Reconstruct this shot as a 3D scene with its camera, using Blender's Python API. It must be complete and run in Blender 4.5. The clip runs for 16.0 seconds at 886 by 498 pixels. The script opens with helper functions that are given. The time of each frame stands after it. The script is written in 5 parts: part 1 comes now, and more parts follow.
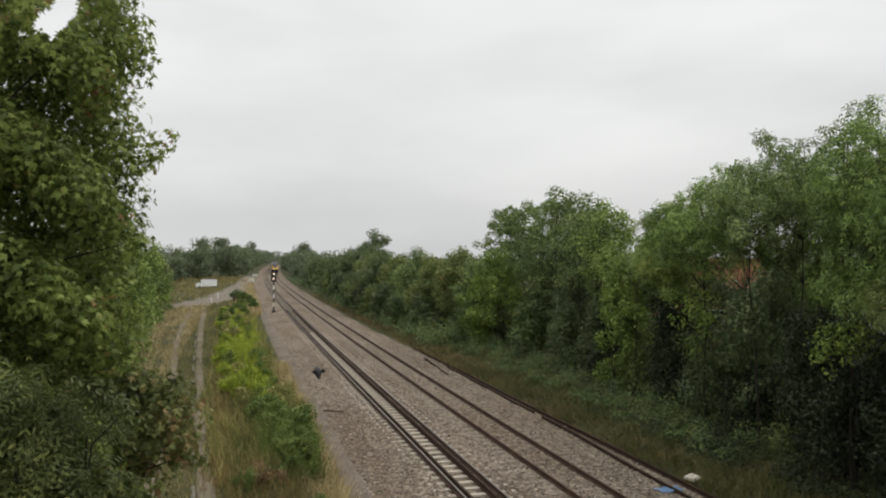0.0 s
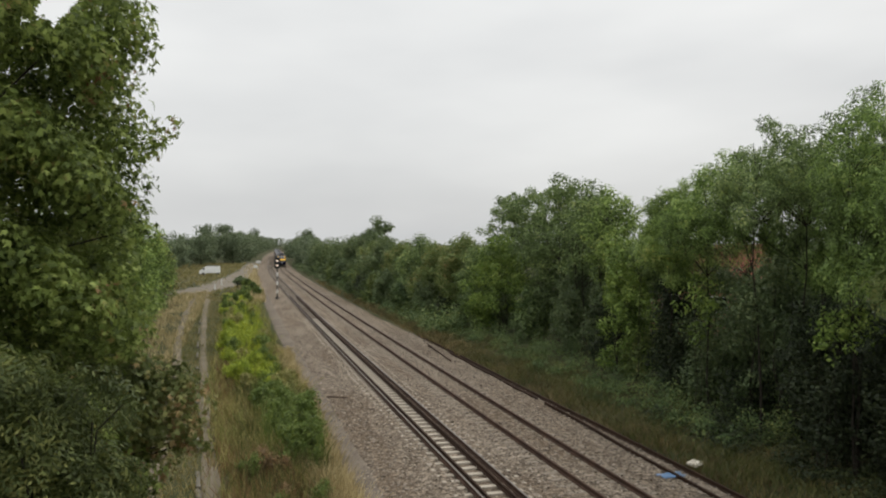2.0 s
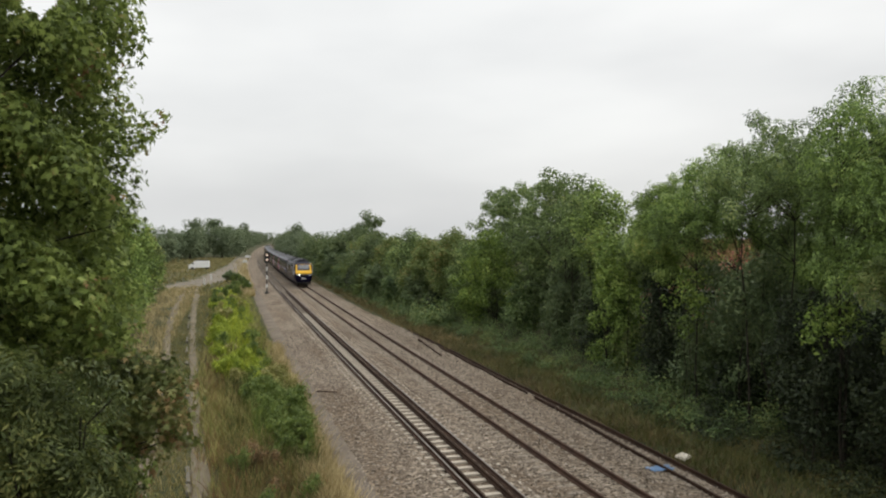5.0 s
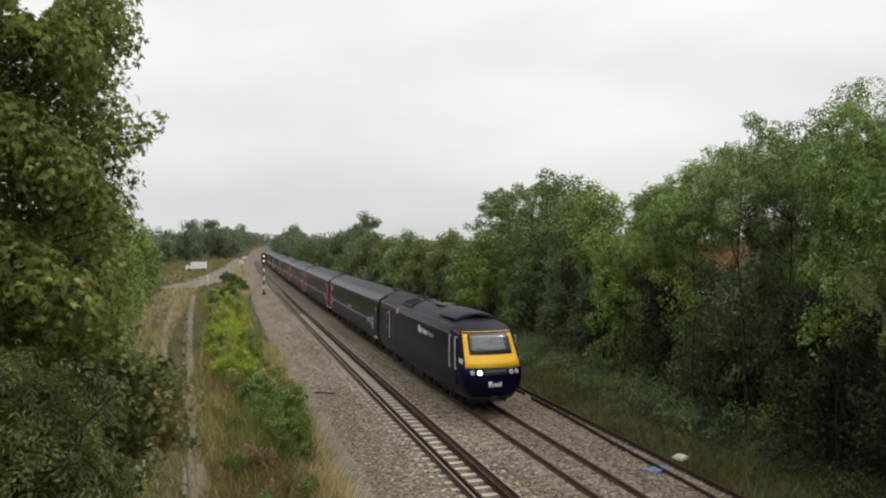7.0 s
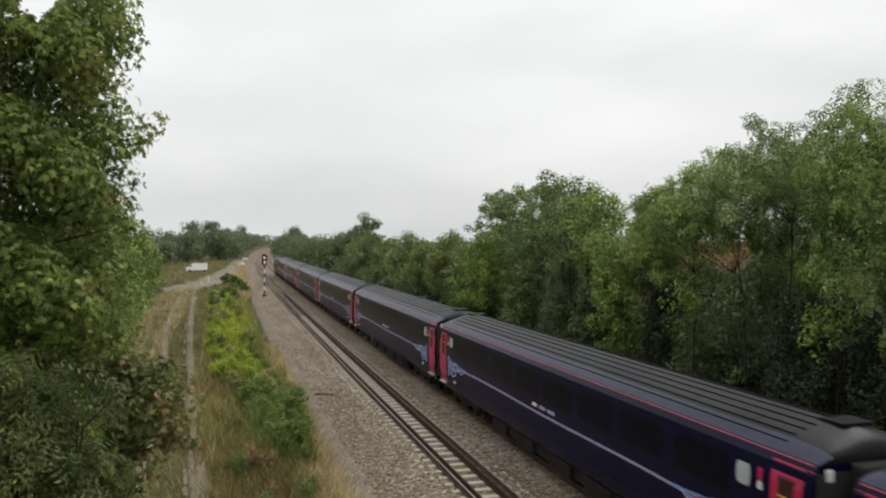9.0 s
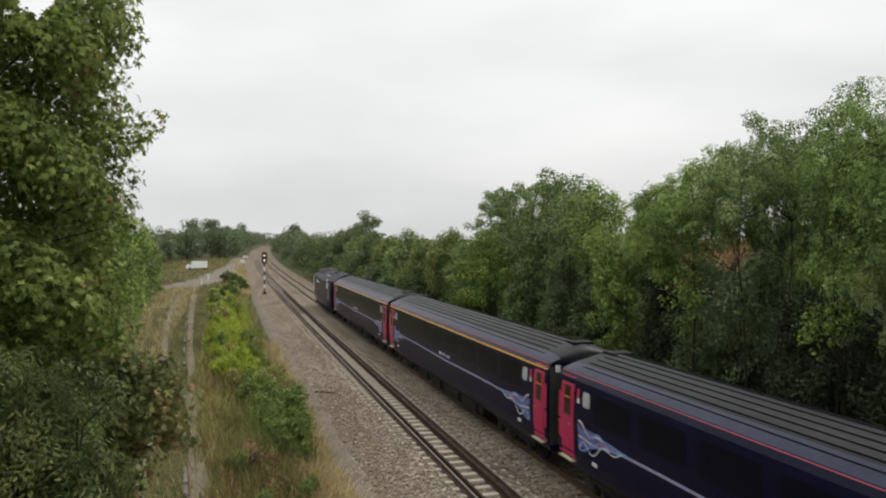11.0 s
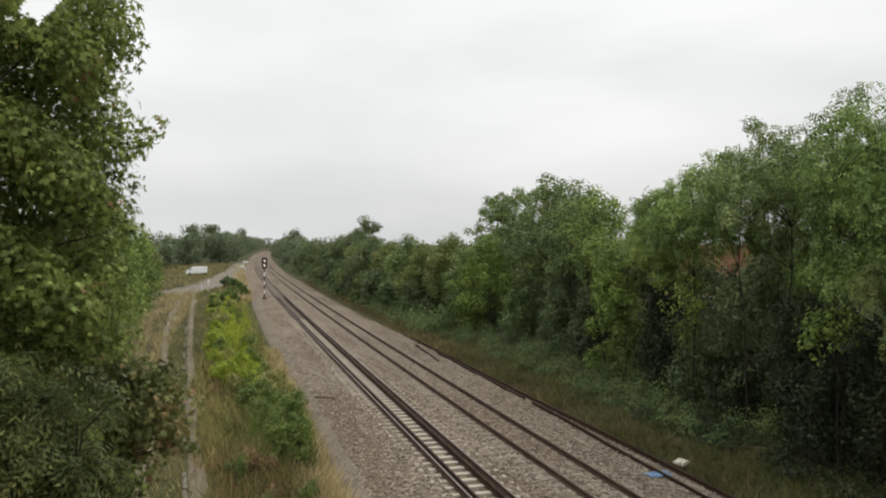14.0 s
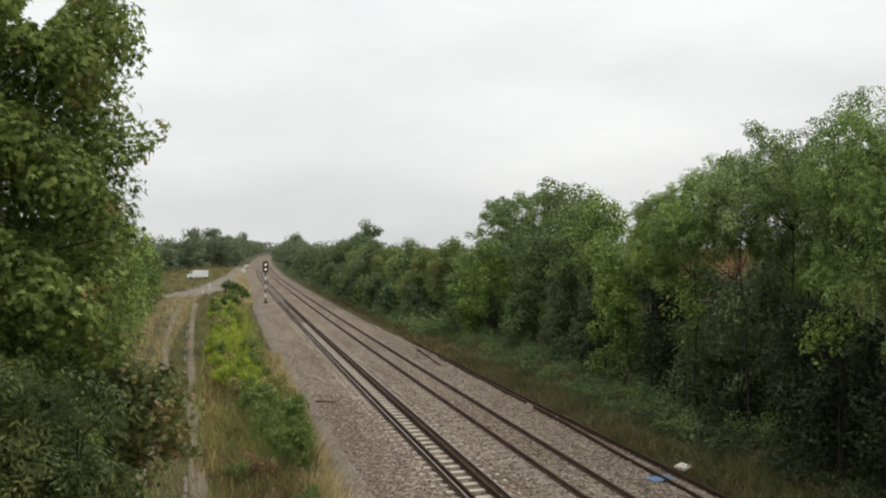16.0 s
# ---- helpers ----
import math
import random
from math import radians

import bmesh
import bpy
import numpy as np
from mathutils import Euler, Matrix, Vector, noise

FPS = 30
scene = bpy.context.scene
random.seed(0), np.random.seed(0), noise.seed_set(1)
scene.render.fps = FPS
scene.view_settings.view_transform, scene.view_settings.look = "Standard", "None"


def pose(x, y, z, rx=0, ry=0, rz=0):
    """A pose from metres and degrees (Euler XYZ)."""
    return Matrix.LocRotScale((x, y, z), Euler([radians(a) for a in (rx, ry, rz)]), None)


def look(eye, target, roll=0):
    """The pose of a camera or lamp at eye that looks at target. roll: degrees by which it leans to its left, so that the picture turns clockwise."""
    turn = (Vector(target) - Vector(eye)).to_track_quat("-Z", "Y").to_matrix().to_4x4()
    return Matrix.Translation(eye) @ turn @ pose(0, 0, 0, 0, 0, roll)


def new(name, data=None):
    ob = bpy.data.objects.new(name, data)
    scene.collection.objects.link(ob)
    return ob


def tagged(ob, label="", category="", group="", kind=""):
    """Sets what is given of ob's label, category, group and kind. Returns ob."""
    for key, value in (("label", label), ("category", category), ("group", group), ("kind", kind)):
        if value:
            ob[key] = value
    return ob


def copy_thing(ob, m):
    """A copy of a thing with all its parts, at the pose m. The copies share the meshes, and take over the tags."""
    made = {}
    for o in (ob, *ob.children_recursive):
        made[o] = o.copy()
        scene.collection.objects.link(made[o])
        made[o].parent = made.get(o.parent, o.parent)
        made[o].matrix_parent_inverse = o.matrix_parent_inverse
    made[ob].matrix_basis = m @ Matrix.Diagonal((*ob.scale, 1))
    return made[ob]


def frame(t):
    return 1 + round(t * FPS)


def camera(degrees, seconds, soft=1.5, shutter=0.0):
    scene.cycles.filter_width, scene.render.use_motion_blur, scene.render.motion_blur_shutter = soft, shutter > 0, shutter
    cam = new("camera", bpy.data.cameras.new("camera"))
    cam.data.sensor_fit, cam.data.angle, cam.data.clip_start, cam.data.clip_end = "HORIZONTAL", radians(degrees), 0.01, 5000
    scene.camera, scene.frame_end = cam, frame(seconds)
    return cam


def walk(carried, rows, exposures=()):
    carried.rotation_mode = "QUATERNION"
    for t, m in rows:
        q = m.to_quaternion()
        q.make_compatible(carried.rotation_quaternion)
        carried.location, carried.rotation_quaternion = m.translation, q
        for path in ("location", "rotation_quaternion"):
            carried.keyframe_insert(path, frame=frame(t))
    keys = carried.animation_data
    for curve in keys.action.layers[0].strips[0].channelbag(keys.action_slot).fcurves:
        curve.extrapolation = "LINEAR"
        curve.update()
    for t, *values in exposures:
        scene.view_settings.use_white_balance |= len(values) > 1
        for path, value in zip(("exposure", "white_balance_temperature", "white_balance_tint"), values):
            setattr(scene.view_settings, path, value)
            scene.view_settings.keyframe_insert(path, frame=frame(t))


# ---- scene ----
# Camera on the road bridge, 7.1 m above the rails, about level
CAM_H = 7.071
YAW0, TILT0, ROLL0 = 16.143, 0.432, 0.044
cam = camera(59.63, 16.0, soft=2.1, shutter=0.08)
# seconds, turn to the left and turn up from the resting view, in degrees
SWAY = [(0, 0.665, 0.982), (0.5, 0.682, 0.775), (1, 0.722, 0.544), (1.5, 0.747, 0.314), (2, 0.901, 0), (2.5, 0.982, -0.209), (3, 1.01, -0.419), (3.5,
        0.747, -0.438), (4, 0.487, -0.438), (5.2, 0.13, -0.406), (6.5, 0, -0.357), (7, -0.0406, -0.333), (7.5, -0.0406, -0.377), (8, -0.0487, -0.398), (8.5,
        0, -0.333), (9, 0, -0.23), (10.2, 0, -0.325), (11.5, 0, -0.398), (12, 0.0122, -0.357), (12.5, 0.00812, -0.252), (13, 0, -0.167), (13.5, 0, -0.0755),
        (14, 0, 0), (14.5, 0, 0.0503), (15, 0, 0.126), (15.5, 0.0787, 0.126), (16, 0.0787, 0.293)]


def cam_pose(left, up):
    m = Matrix.Rotation(radians(-(YAW0 - left)), 4, "Z") @ Matrix.Rotation(radians(90 - TILT0 + up), 4, "X")
    return Matrix.Translation((0, 0, CAM_H)) @ m @ Matrix.Rotation(radians(ROLL0), 4, "Z")


walk(cam, [(t, cam_pose(a, b)) for t, a, b in SWAY], [(0, -0.07), (2, -0.08), (2.5, -0.02), (3.5, 0.05), (7, 0.07), (16, 0.08)])

# ------------------------------------------------------------------ sky and sun
world = bpy.data.worlds.new("overcast")
scene.world = world
world.use_nodes = True
wn, wl = world.node_tree.nodes, world.node_tree.links
bg = wn["Background"]
sky = wn.new("ShaderNodeTexSky")
sky.sky_type, sky.sun_disc, sky.sun_elevation, sky.sun_rotation = "NISHITA", False, radians(48), radians(60)
sky.dust_density = 4
dim = wn.new("ShaderNodeMixRGB")
dim.blend_type = "MULTIPLY"
dim.inputs[0].default_value = 1
dim.inputs[2].default_value = (0.1, 0.1, 0.1, 1)
wl.new(sky.outputs[0], dim.inputs[1])
wco = wn.new("ShaderNodeTexCoord")
wmap = wn.new("ShaderNodeMapping")
wmap.inputs["Scale"].default_value = (1.0, 1.0, 3.2)
wl.new(wco.outputs["Generated"], wmap.inputs[0])
wnoise = wn.new("ShaderNodeTexNoise")
wnoise.inputs["Scale"].default_value = 1.9
wnoise.inputs["Detail"].default_value = 4
wnoise.inputs["Roughness"].default_value = 0.45
wl.new(wmap.outputs[0], wnoise.inputs["Vector"])
wramp = wn.new("ShaderNodeValToRGB")
wramp.color_ramp.elements[0].position, wramp.color_ramp.elements[1].position = 0.34, 0.66
wramp.color_ramp.elements[0].color = (0.76, 0.77, 0.775, 1)
wramp.color_ramp.elements[1].color = (0.96, 0.965, 0.955, 1)
wl.new(wnoise.outputs["Fac"], wramp.inputs[0])
wsep = wn.new("ShaderNodeSeparateXYZ")
wl.new(wco.outputs["Generated"], wsep.inputs[0])
whgt = wn.new("ShaderNodeValToRGB")
whgt.color_ramp.elements[0].position, whgt.color_ramp.elements[1].position = 0.0, 1.0
whgt.color_ramp.elements[0].color = (0.84, 0.845, 0.85, 1)
whgt.color_ramp.elements[1].color = (2.3, 2.28, 2.2, 1)
wmid = whgt.color_ramp.elements.new(0.32)
wmid.color = (1.08, 1.08, 1.07, 1)
wl.new(wsep.outputs["Z"], whgt.inputs[0])
wmul = wn.new("ShaderNodeMixRGB")
wmul.blend_type = "MULTIPLY"
wmul.inputs[0].default_value = 1
wl.new(wramp.outputs[0], wmul.inputs[1])
wl.new(whgt.outputs[0], wmul.inputs[2])
wmix = wn.new("ShaderNodeMixRGB")
wmix.inputs[0].default_value = 0.92
wl.new(dim.outputs[0], wmix.inputs[1])
wl.new(wmul.outputs[0], wmix.inputs[2])
wl.new(wmix.outputs[0], bg.inputs[0])
bg.inputs[1].default_value = 1.0

sun = new("sun", bpy.data.lights.new("sun", "SUN"))
sun.data.energy, sun.data.angle, sun.data.color = 1.2, radians(25), (1, 0.96, 0.9)
sun.matrix_world = look((0, 0, 50), Vector((0, 0, 50)) - Vector((math.sin(radians(60)) * math.cos(radians(48)), math.cos(radians(60)) * math.cos(radians(48)), math.sin(radians(48)))))


# ------------------------------------------------------------------ materials
def nodes_of(name):
    m = bpy.data.materials.new(name)
    m.use_nodes = True
    return m, m.node_tree.nodes, m.node_tree.links, m.node_tree.nodes["Principled BSDF"]


def ramp(n, stops):
    r = n.new("ShaderNodeValToRGB")
    e = r.color_ramp.elements
    while len(e) < len(stops):
        e.new(0.5)
    for i, (p, c) in enumerate(stops):
        e[i].position, e[i].color = p, (*c, 1)
    return r


def surface(name, a, b, scale, rough=0.8, metal=0.0, fine=40.0, bump=0.3, dist=0.01, stain=None, coords="Object", spec=0.5):
    """Two colours mixed at two scales, with fine relief."""
    m, n, l, p = nodes_of(name)
    co = n.new("ShaderNodeTexCoord")
    n1, n2 = n.new("ShaderNodeTexNoise"), n.new("ShaderNodeTexNoise")
    n1.inputs["Scale"].default_value, n1.inputs["Detail"].default_value = scale, 6
    n2.inputs["Scale"].default_value, n2.inputs["Detail"].default_value = fine, 5
    for k in (n1, n2):
        l.new(co.outputs[coords], k.inputs["Vector"])
    mixf = n.new("ShaderNodeMath")
    mixf.operation = "MULTIPLY_ADD"
    mixf.inputs[1].default_value = 0.45
    half = n.new("ShaderNodeMath")
    half.operation = "MULTIPLY"
    half.inputs[1].default_value = 0.55
    l.new(n1.outputs["Fac"], half.inputs[0])
    l.new(n2.outputs["Fac"], mixf.inputs[0])
    l.new(half.outputs[0], mixf.inputs[2])
    stops = [(0.36, a), (0.64, b)]
    if stain:
        stops = [(0.33, stain), (0.45, a), (0.66, b)]
    r = ramp(n, stops)
    l.new(mixf.outputs[0], r.inputs[0])
    l.new(r.outputs[0], p.inputs["Base Color"])
    bp = n.new("ShaderNodeBump")
    bp.inputs["Strength"].default_value, bp.inputs["Distance"].default_value = bump, dist
    l.new(n2.outputs["Fac"], bp.inputs["Height"])
    l.new(bp.outputs[0], p.inputs["Normal"])
    p.inputs["Roughness"].default_value, p.inputs["Metallic"].default_value = rough, metal
    p.inputs["Specular IOR Level"].default_value = spec
    return m


def leaf_mat(name, stops, patch=0.35, trans=0.3):
    """Leaves: colour varies from leaf to leaf and from bough to bough; light shines through a little."""
    m, n, l, p = nodes_of(name)
    g = n.new("ShaderNodeNewGeometry")
    co = n.new("ShaderNodeTexCoord")
    big = n.new("ShaderNodeTexNoise")
    big.inputs["Scale"].default_value = patch
    l.new(co.outputs["Object"], big.inputs["Vector"])
    mx = n.new("ShaderNodeMath")
    mx.operation = "MULTIPLY_ADD"
    mx.inputs[1].default_value = 1.3
    l.new(big.outputs["Fac"], mx.inputs[0])
    sc = n.new("ShaderNodeMath")
    sc.operation = "MULTIPLY_ADD"
    sc.inputs[1].default_value, sc.inputs[2].default_value = 0.62, -0.46
    l.new(g.outputs["Random Per Island"], sc.inputs[0])
    l.new(sc.outputs[0], mx.inputs[2])
    r = ramp(n, stops)
    l.new(mx.outputs[0], r.inputs[0])
    l.new(r.outputs[0], p.inputs["Base Color"])
    p.inputs["Roughness"].default_value = 0.55
    p.inputs["Specular IOR Level"].default_value = 0.2
    tr = n.new("ShaderNodeBsdfTranslucent")
    l.new(r.outputs[0], tr.inputs[0])
    mixs = n.new("ShaderNodeMixShader")
    mixs.inputs[0].default_value = trans
    l.new(p.outputs[0], mixs.inputs[1])
    l.new(tr.outputs[0], mixs.inputs[2])
    l.new(mixs.outputs[0], n["Material Output"].inputs[0])
    return m


def plain(name, c, rough=0.5, metal=0.0, emit=0.0, coat=0.0):
    m, n, l, p = nodes_of(name)
    p.inputs["Base Color"].default_value = (*c, 1)
    p.inputs["Roughness"].default_value, p.inputs["Metallic"].default_value = rough, metal
    p.inputs["Coat Weight"].default_value = coat
    if emit:
        p.inputs["Emission Color"].default_value = (*c, 1)
        p.inputs["Emission Strength"].default_value = emit
    return m


def ballast_mat():
    m, n, l, p = nodes_of("ballast stone")
    co = n.new("ShaderNodeTexCoord")
    v = n.new("ShaderNodeTexVoronoi")
    v.inputs["Scale"].default_value = 11
    v2 = n.new("ShaderNodeTexNoise")
    v2.inputs["Scale"].default_value, v2.inputs["Detail"].default_value = 0.5, 5
    mp = n.new("ShaderNodeMapping")
    mp.inputs["Scale"].default_value = (1, 0.22, 1)
    l.new(co.outputs["Object"], mp.inputs[0])
    l.new(co.outputs["Object"], v.inputs["Vector"])
    l.new(mp.outputs[0], v2.inputs["Vector"])
    sep = n.new("ShaderNodeSeparateColor")
    l.new(v.outputs["Color"], sep.inputs[0])
    r = ramp(n, [(0.0, (0.055, 0.044, 0.034)), (0.35, (0.125, 0.103, 0.081)), (0.75, (0.178, 0.149, 0.118)), (1, (0.3, 0.258, 0.21))])
    l.new(sep.outputs[0], r.inputs[0])
    r2 = ramp(n, [(0.35, (0.78, 0.71, 0.64)), (0.65, (1.12, 1.1, 1.08))])
    l.new(v2.outputs["Fac"], r2.inputs[0])
    mu = n.new("ShaderNodeMixRGB")
    mu.blend_type = "MULTIPLY"
    mu.inputs[0].default_value = 1
    l.new(r.outputs[0], mu.inputs[1])
    l.new(r2.outputs[0], mu.inputs[2])
    l.new(mu.outputs[0], p.inputs["Base Color"])
    bp = n.new("ShaderNodeBump")
    bp.inputs["Strength"].default_value, bp.inputs["Distance"].default_value = 0.9, 0.04
    inv = n.new("ShaderNodeMath")
    inv.operation = "SUBTRACT"
    inv.inputs[0].default_value = 1
    l.new(v.outputs["Distance"], inv.inputs[1])
    l.new(inv.outputs[0], bp.inputs["Height"])
    l.new(bp.outputs[0], p.inputs["Normal"])
    p.inputs["Roughness"].default_value = 0.95
    p.inputs["Specular IOR Level"].default_value = 0.12
    return m


def island_mat(name, stops, rough=0.9):
    m, n, l, p = nodes_of(name)
    g = n.new("ShaderNodeNewGeometry")
    r = ramp(n, stops)
    l.new(g.outputs["Random Per Island"], r.inputs[0])
    l.new(r.outputs[0], p.inputs["Base Color"])
    p.inputs["Roughness"].default_value = rough
    p.inputs["Specular IOR Level"].default_value = 0.12
    return m


M_BALLAST = ballast_mat()
M_STONE = island_mat("loose stone", [(0, (0.055, 0.045, 0.035)), (0.4, (0.14, 0.116, 0.092)), (1, (0.3, 0.258, 0.215))])
M_GROUND = surface("rough grass soil", (0.035, 0.04, 0.015), (0.075, 0.066, 0.032), 0.25, 0.95, fine=6, bump=0.6, dist=0.05, stain=(0.03, 0.03, 0.014), spec=0.12)
M_DIRT = surface("worn dirt track", (0.119, 0.099, 0.0711), (0.182, 0.158, 0.116), 0.6, 0.95, fine=14, bump=0.5, dist=0.03, stain=(0.0673, 0.0634, 0.0299), spec=0.12)
M_CESS = surface("trodden cess grit", (0.11, 0.09, 0.071), (0.175, 0.146, 0.117), 0.8, 0.95, fine=16, bump=0.35, dist=0.02, stain=(0.07, 0.06, 0.045), spec=0.12)
M_GRAVEL = surface("pale gravel road", (0.118, 0.102, 0.08), (0.18, 0.158, 0.127), 0.3, 0.95, fine=8, bump=0.4, dist=0.03, spec=0.12)
M_RAIL = surface("rusty rail", (0.035, 0.022, 0.017), (0.085, 0.05, 0.035), 1.5, 0.75, 0.2, fine=30, bump=0.2, spec=0.12)
M_RAILTOP = surface("worn rail head", (0.11, 0.095, 0.08), (0.17, 0.15, 0.13), 2.0, 0.55, 0.3, fine=50, bump=0.1)
M_RUST = surface("scrap rail rust", (0.0225, 0.0135, 0.0101), (0.05, 0.0293, 0.0189), 1.2, 0.85, 0.1, fine=30, bump=0.3, spec=0.12)
M_SLEEPER = surface("concrete sleeper", (0.275, 0.24, 0.194), (0.412, 0.372, 0.315), 1.2, 0.9, fine=22, bump=0.3, stain=(0.194, 0.166, 0.132), spec=0.12)
M_SLEEPER2 = surface("stained sleeper", (0.15, 0.125, 0.1), (0.22, 0.19, 0.155), 1.2, 0.9, fine=22, bump=0.3, spec=0.12)
M_BARK = surface("bark", (0.017, 0.014, 0.011), (0.045, 0.038, 0.03), 3, 0.95, fine=25, bump=0.8, dist=0.03, spec=0.12)
M_NAVY = surface("navy train paint", (0.003, 0.0028, 0.0158), (0.0048, 0.0045, 0.0239), 0.7, 0.25, fine=7, bump=0.02, stain=(0.0055, 0.0045, 0.0164), spec=0.11)
M_ROOF = surface("train roof grey", (0.0075, 0.008, 0.0095), (0.0145, 0.0152, 0.0175), 0.6, 0.42, fine=5, bump=0.05, stain=(0.0055, 0.0057, 0.0063), spec=0.1)
M_ROOFDK = surface("dark roof grey", (0.00382, 0.00382, 0.00522), (0.00807, 0.00807, 0.0103), 0.9, 0.45, fine=5, bump=0.08, stain=(0.0119, 0.0119, 0.0144), spec=0.06)
M_POWERROOF = surface("weathered blue grey roof", (0.0052, 0.0055, 0.0135), (0.0102, 0.0107, 0.0225), 0.6, 0.45, fine=4, bump=0.06, stain=(0.0085, 0.0085, 0.009), spec=0.07)
M_SOOT = surface("oily soot", (0.012, 0.0118, 0.010), (0.026, 0.025, 0.02), 1.4, 0.6, fine=6, bump=0.1, spec=0.2)
M_MAROON = surface("dark red trim", (0.09, 0.012, 0.018), (0.13, 0.018, 0.026), 3, 0.45, fine=12, bump=0.03)
M_DOORGLASS = plain("brown tinted door glass", (0.035, 0.014, 0.014), 0.12)
M_STEP = surface("dusty cream step", (0.3, 0.27, 0.18), (0.42, 0.38, 0.26), 3, 0.8, fine=20, bump=0.2)
# grime, plus the shadow under the floor put into the dark colour
M_UNDER = surface("grimy underframe with shade", (0.007, 0.0065, 0.006), (0.02, 0.0175, 0.015), 2, 0.85, fine=20, bump=0.3, spec=0.12)
M_YELLOW = surface("warning yellow paint", (0.74, 0.41, 0.01), (0.84, 0.49, 0.016), 1.5, 0.35, fine=12, bump=0.03)
M_GLASS = plain("dark train glass", (0.004, 0.004, 0.0085), 0.25)
M_GLASS.node_tree.nodes["Principled BSDF"].inputs["Specular IOR Level"].default_value = 0.06
M_SCREEN = plain("windscreen glass", (0.06, 0.066, 0.075), 0.05, 0.0, coat=1.0)
M_RED = surface("magenta red door paint", (0.3, 0.007, 0.05), (0.4, 0.012, 0.075), 2, 0.3, fine=9, bump=0.02)
M_PINK = plain("pink line", (0.264, 0.0264, 0.0493), 0.4)
M_LILAC = plain("lilac line", (0.25, 0.25, 0.38), 0.4)
M_BLUE = plain("light blue line", (0.12, 0.24, 0.5), 0.4)
M_NOTICE = surface("grey notice plate", (0.26, 0.28, 0.28), (0.34, 0.36, 0.36), 3, 0.5, fine=20, bump=0.05)
M_LOUVRE = surface("dulled louvre metal", (0.12, 0.12, 0.135), (0.22, 0.22, 0.235), 1.5, 0.5, fine=12, bump=0.05)
M_VAN = surface("clean white paint", (0.78, 0.78, 0.77), (0.84, 0.84, 0.83), 1.2, 0.5, fine=14, bump=0.03)
M_FLAME = plain("flame blue paint", (0.03, 0.07, 0.26), 0.4)
M_CANTRAIL = surface("blue grey cantrail paint", (0.0125, 0.015, 0.036), (0.022, 0.0255, 0.052), 0.7, 0.34, fine=6, bump=0.03, spec=0.15)
M_GOLD = plain("amber line", (0.56, 0.27, 0.025), 0.4)
M_WHITE = surface("white paint", (0.6, 0.6, 0.59), (0.7, 0.7, 0.69), 1.2, 0.5, fine=14, bump=0.05)
M_PALE = surface("pale grey paint", (0.5, 0.5, 0.5), (0.62, 0.62, 0.61), 1.2, 0.5, fine=14, bump=0.05)
M_BLACK = surface("black paint", (0.012, 0.012, 0.012), (0.03, 0.03, 0.03), 2, 0.6, fine=20, bump=0.1)
M_STEEL = surface("galvanised steel", (0.3, 0.3, 0.3), (0.45, 0.45, 0.45), 4, 0.5, 0.5, fine=30, bump=0.1)
M_LAMP = plain("headlight glow", (1.0, 0.93, 0.85), 0.3, emit=2.2)
M_LENS = plain("unlit lamp lens", (0.5, 0.5, 0.52), 0.1, coat=1.0)
M_SIGNAL = plain("signal lamp", (1.0, 0.74, 0.58), 0.3, emit=1.2)
M_CONC = surface("pale concrete", (0.459, 0.419, 0.35), (0.608, 0.567, 0.49), 3, 0.9, fine=25, bump=0.3)
M_KERB = surface("weathered kerb concrete", (0.0975, 0.09, 0.0713), (0.165, 0.15, 0.124), 2, 0.9, fine=20, bump=0.4, spec=0.12)
M_BLUETARP = surface("blue plastic sheet", (0.06, 0.132, 0.252), (0.1, 0.187, 0.33), 3, 0.5, fine=14, bump=0.4, dist=0.02)
M_TILE = surface("clay roof tile", (0.187, 0.0714, 0.0405), (0.286, 0.121, 0.0675), 1.5, 0.85, fine=12, bump=0.3)
M_BRICK = surface("house brick", (0.28, 0.14, 0.1), (0.4, 0.22, 0.15), 2.0, 0.9, fine=18, bump=0.3)
M_OLDBRICK = surface("sooty bridge brick", (0.09, 0.06, 0.045), (0.18, 0.12, 0.09), 1.5, 0.9, fine=14, bump=0.4, spec=0.12)

L_MAPLE = leaf_mat("maple leaves", [(0, (0.024, 0.0337, 0.0092)), (0.35, (0.113, 0.155, 0.0375)), (0.62, (0.202, 0.259, 0.062)), (0.85, (0.311, 0.377, 0.103)), (0.97, (0.271, 0.155, 0.0708))], 1.5, 0.4)
L_SEEDY = leaf_mat("maple leaves with seeds", [(0, (0.0571, 0.0728, 0.0238)), (0.4, (0.121, 0.146, 0.0423)), (0.68, (0.214, 0.218, 0.0728)), (0.86, (0.271, 0.171, 0.0794)), (1, (0.314, 0.198, 0.106))], 1.2)
L_ASH = leaf_mat("ash leaves", [(0, (0.0358, 0.0533, 0.0198)), (0.45, (0.139, 0.204, 0.0596)), (0.8, (0.257, 0.368, 0.0951)), (1, (0.431, 0.491, 0.143))], 0.35)
L_ASHDK = leaf_mat("dull green ash leaves", [(0, (0.0381, 0.055, 0.0254)), (0.45, (0.122, 0.171, 0.0635)), (0.8, (0.228, 0.307, 0.104)), (1, (0.381, 0.423, 0.148))], 0.35)
L_ELDER = leaf_mat("narrow dark leaves", [(0, (0.0393, 0.054, 0.0177)), (0.45, (0.0787, 0.102, 0.0314)), (0.8, (0.158, 0.173, 0.0491)), (1, (0.262, 0.252, 0.0787))], 1.2)
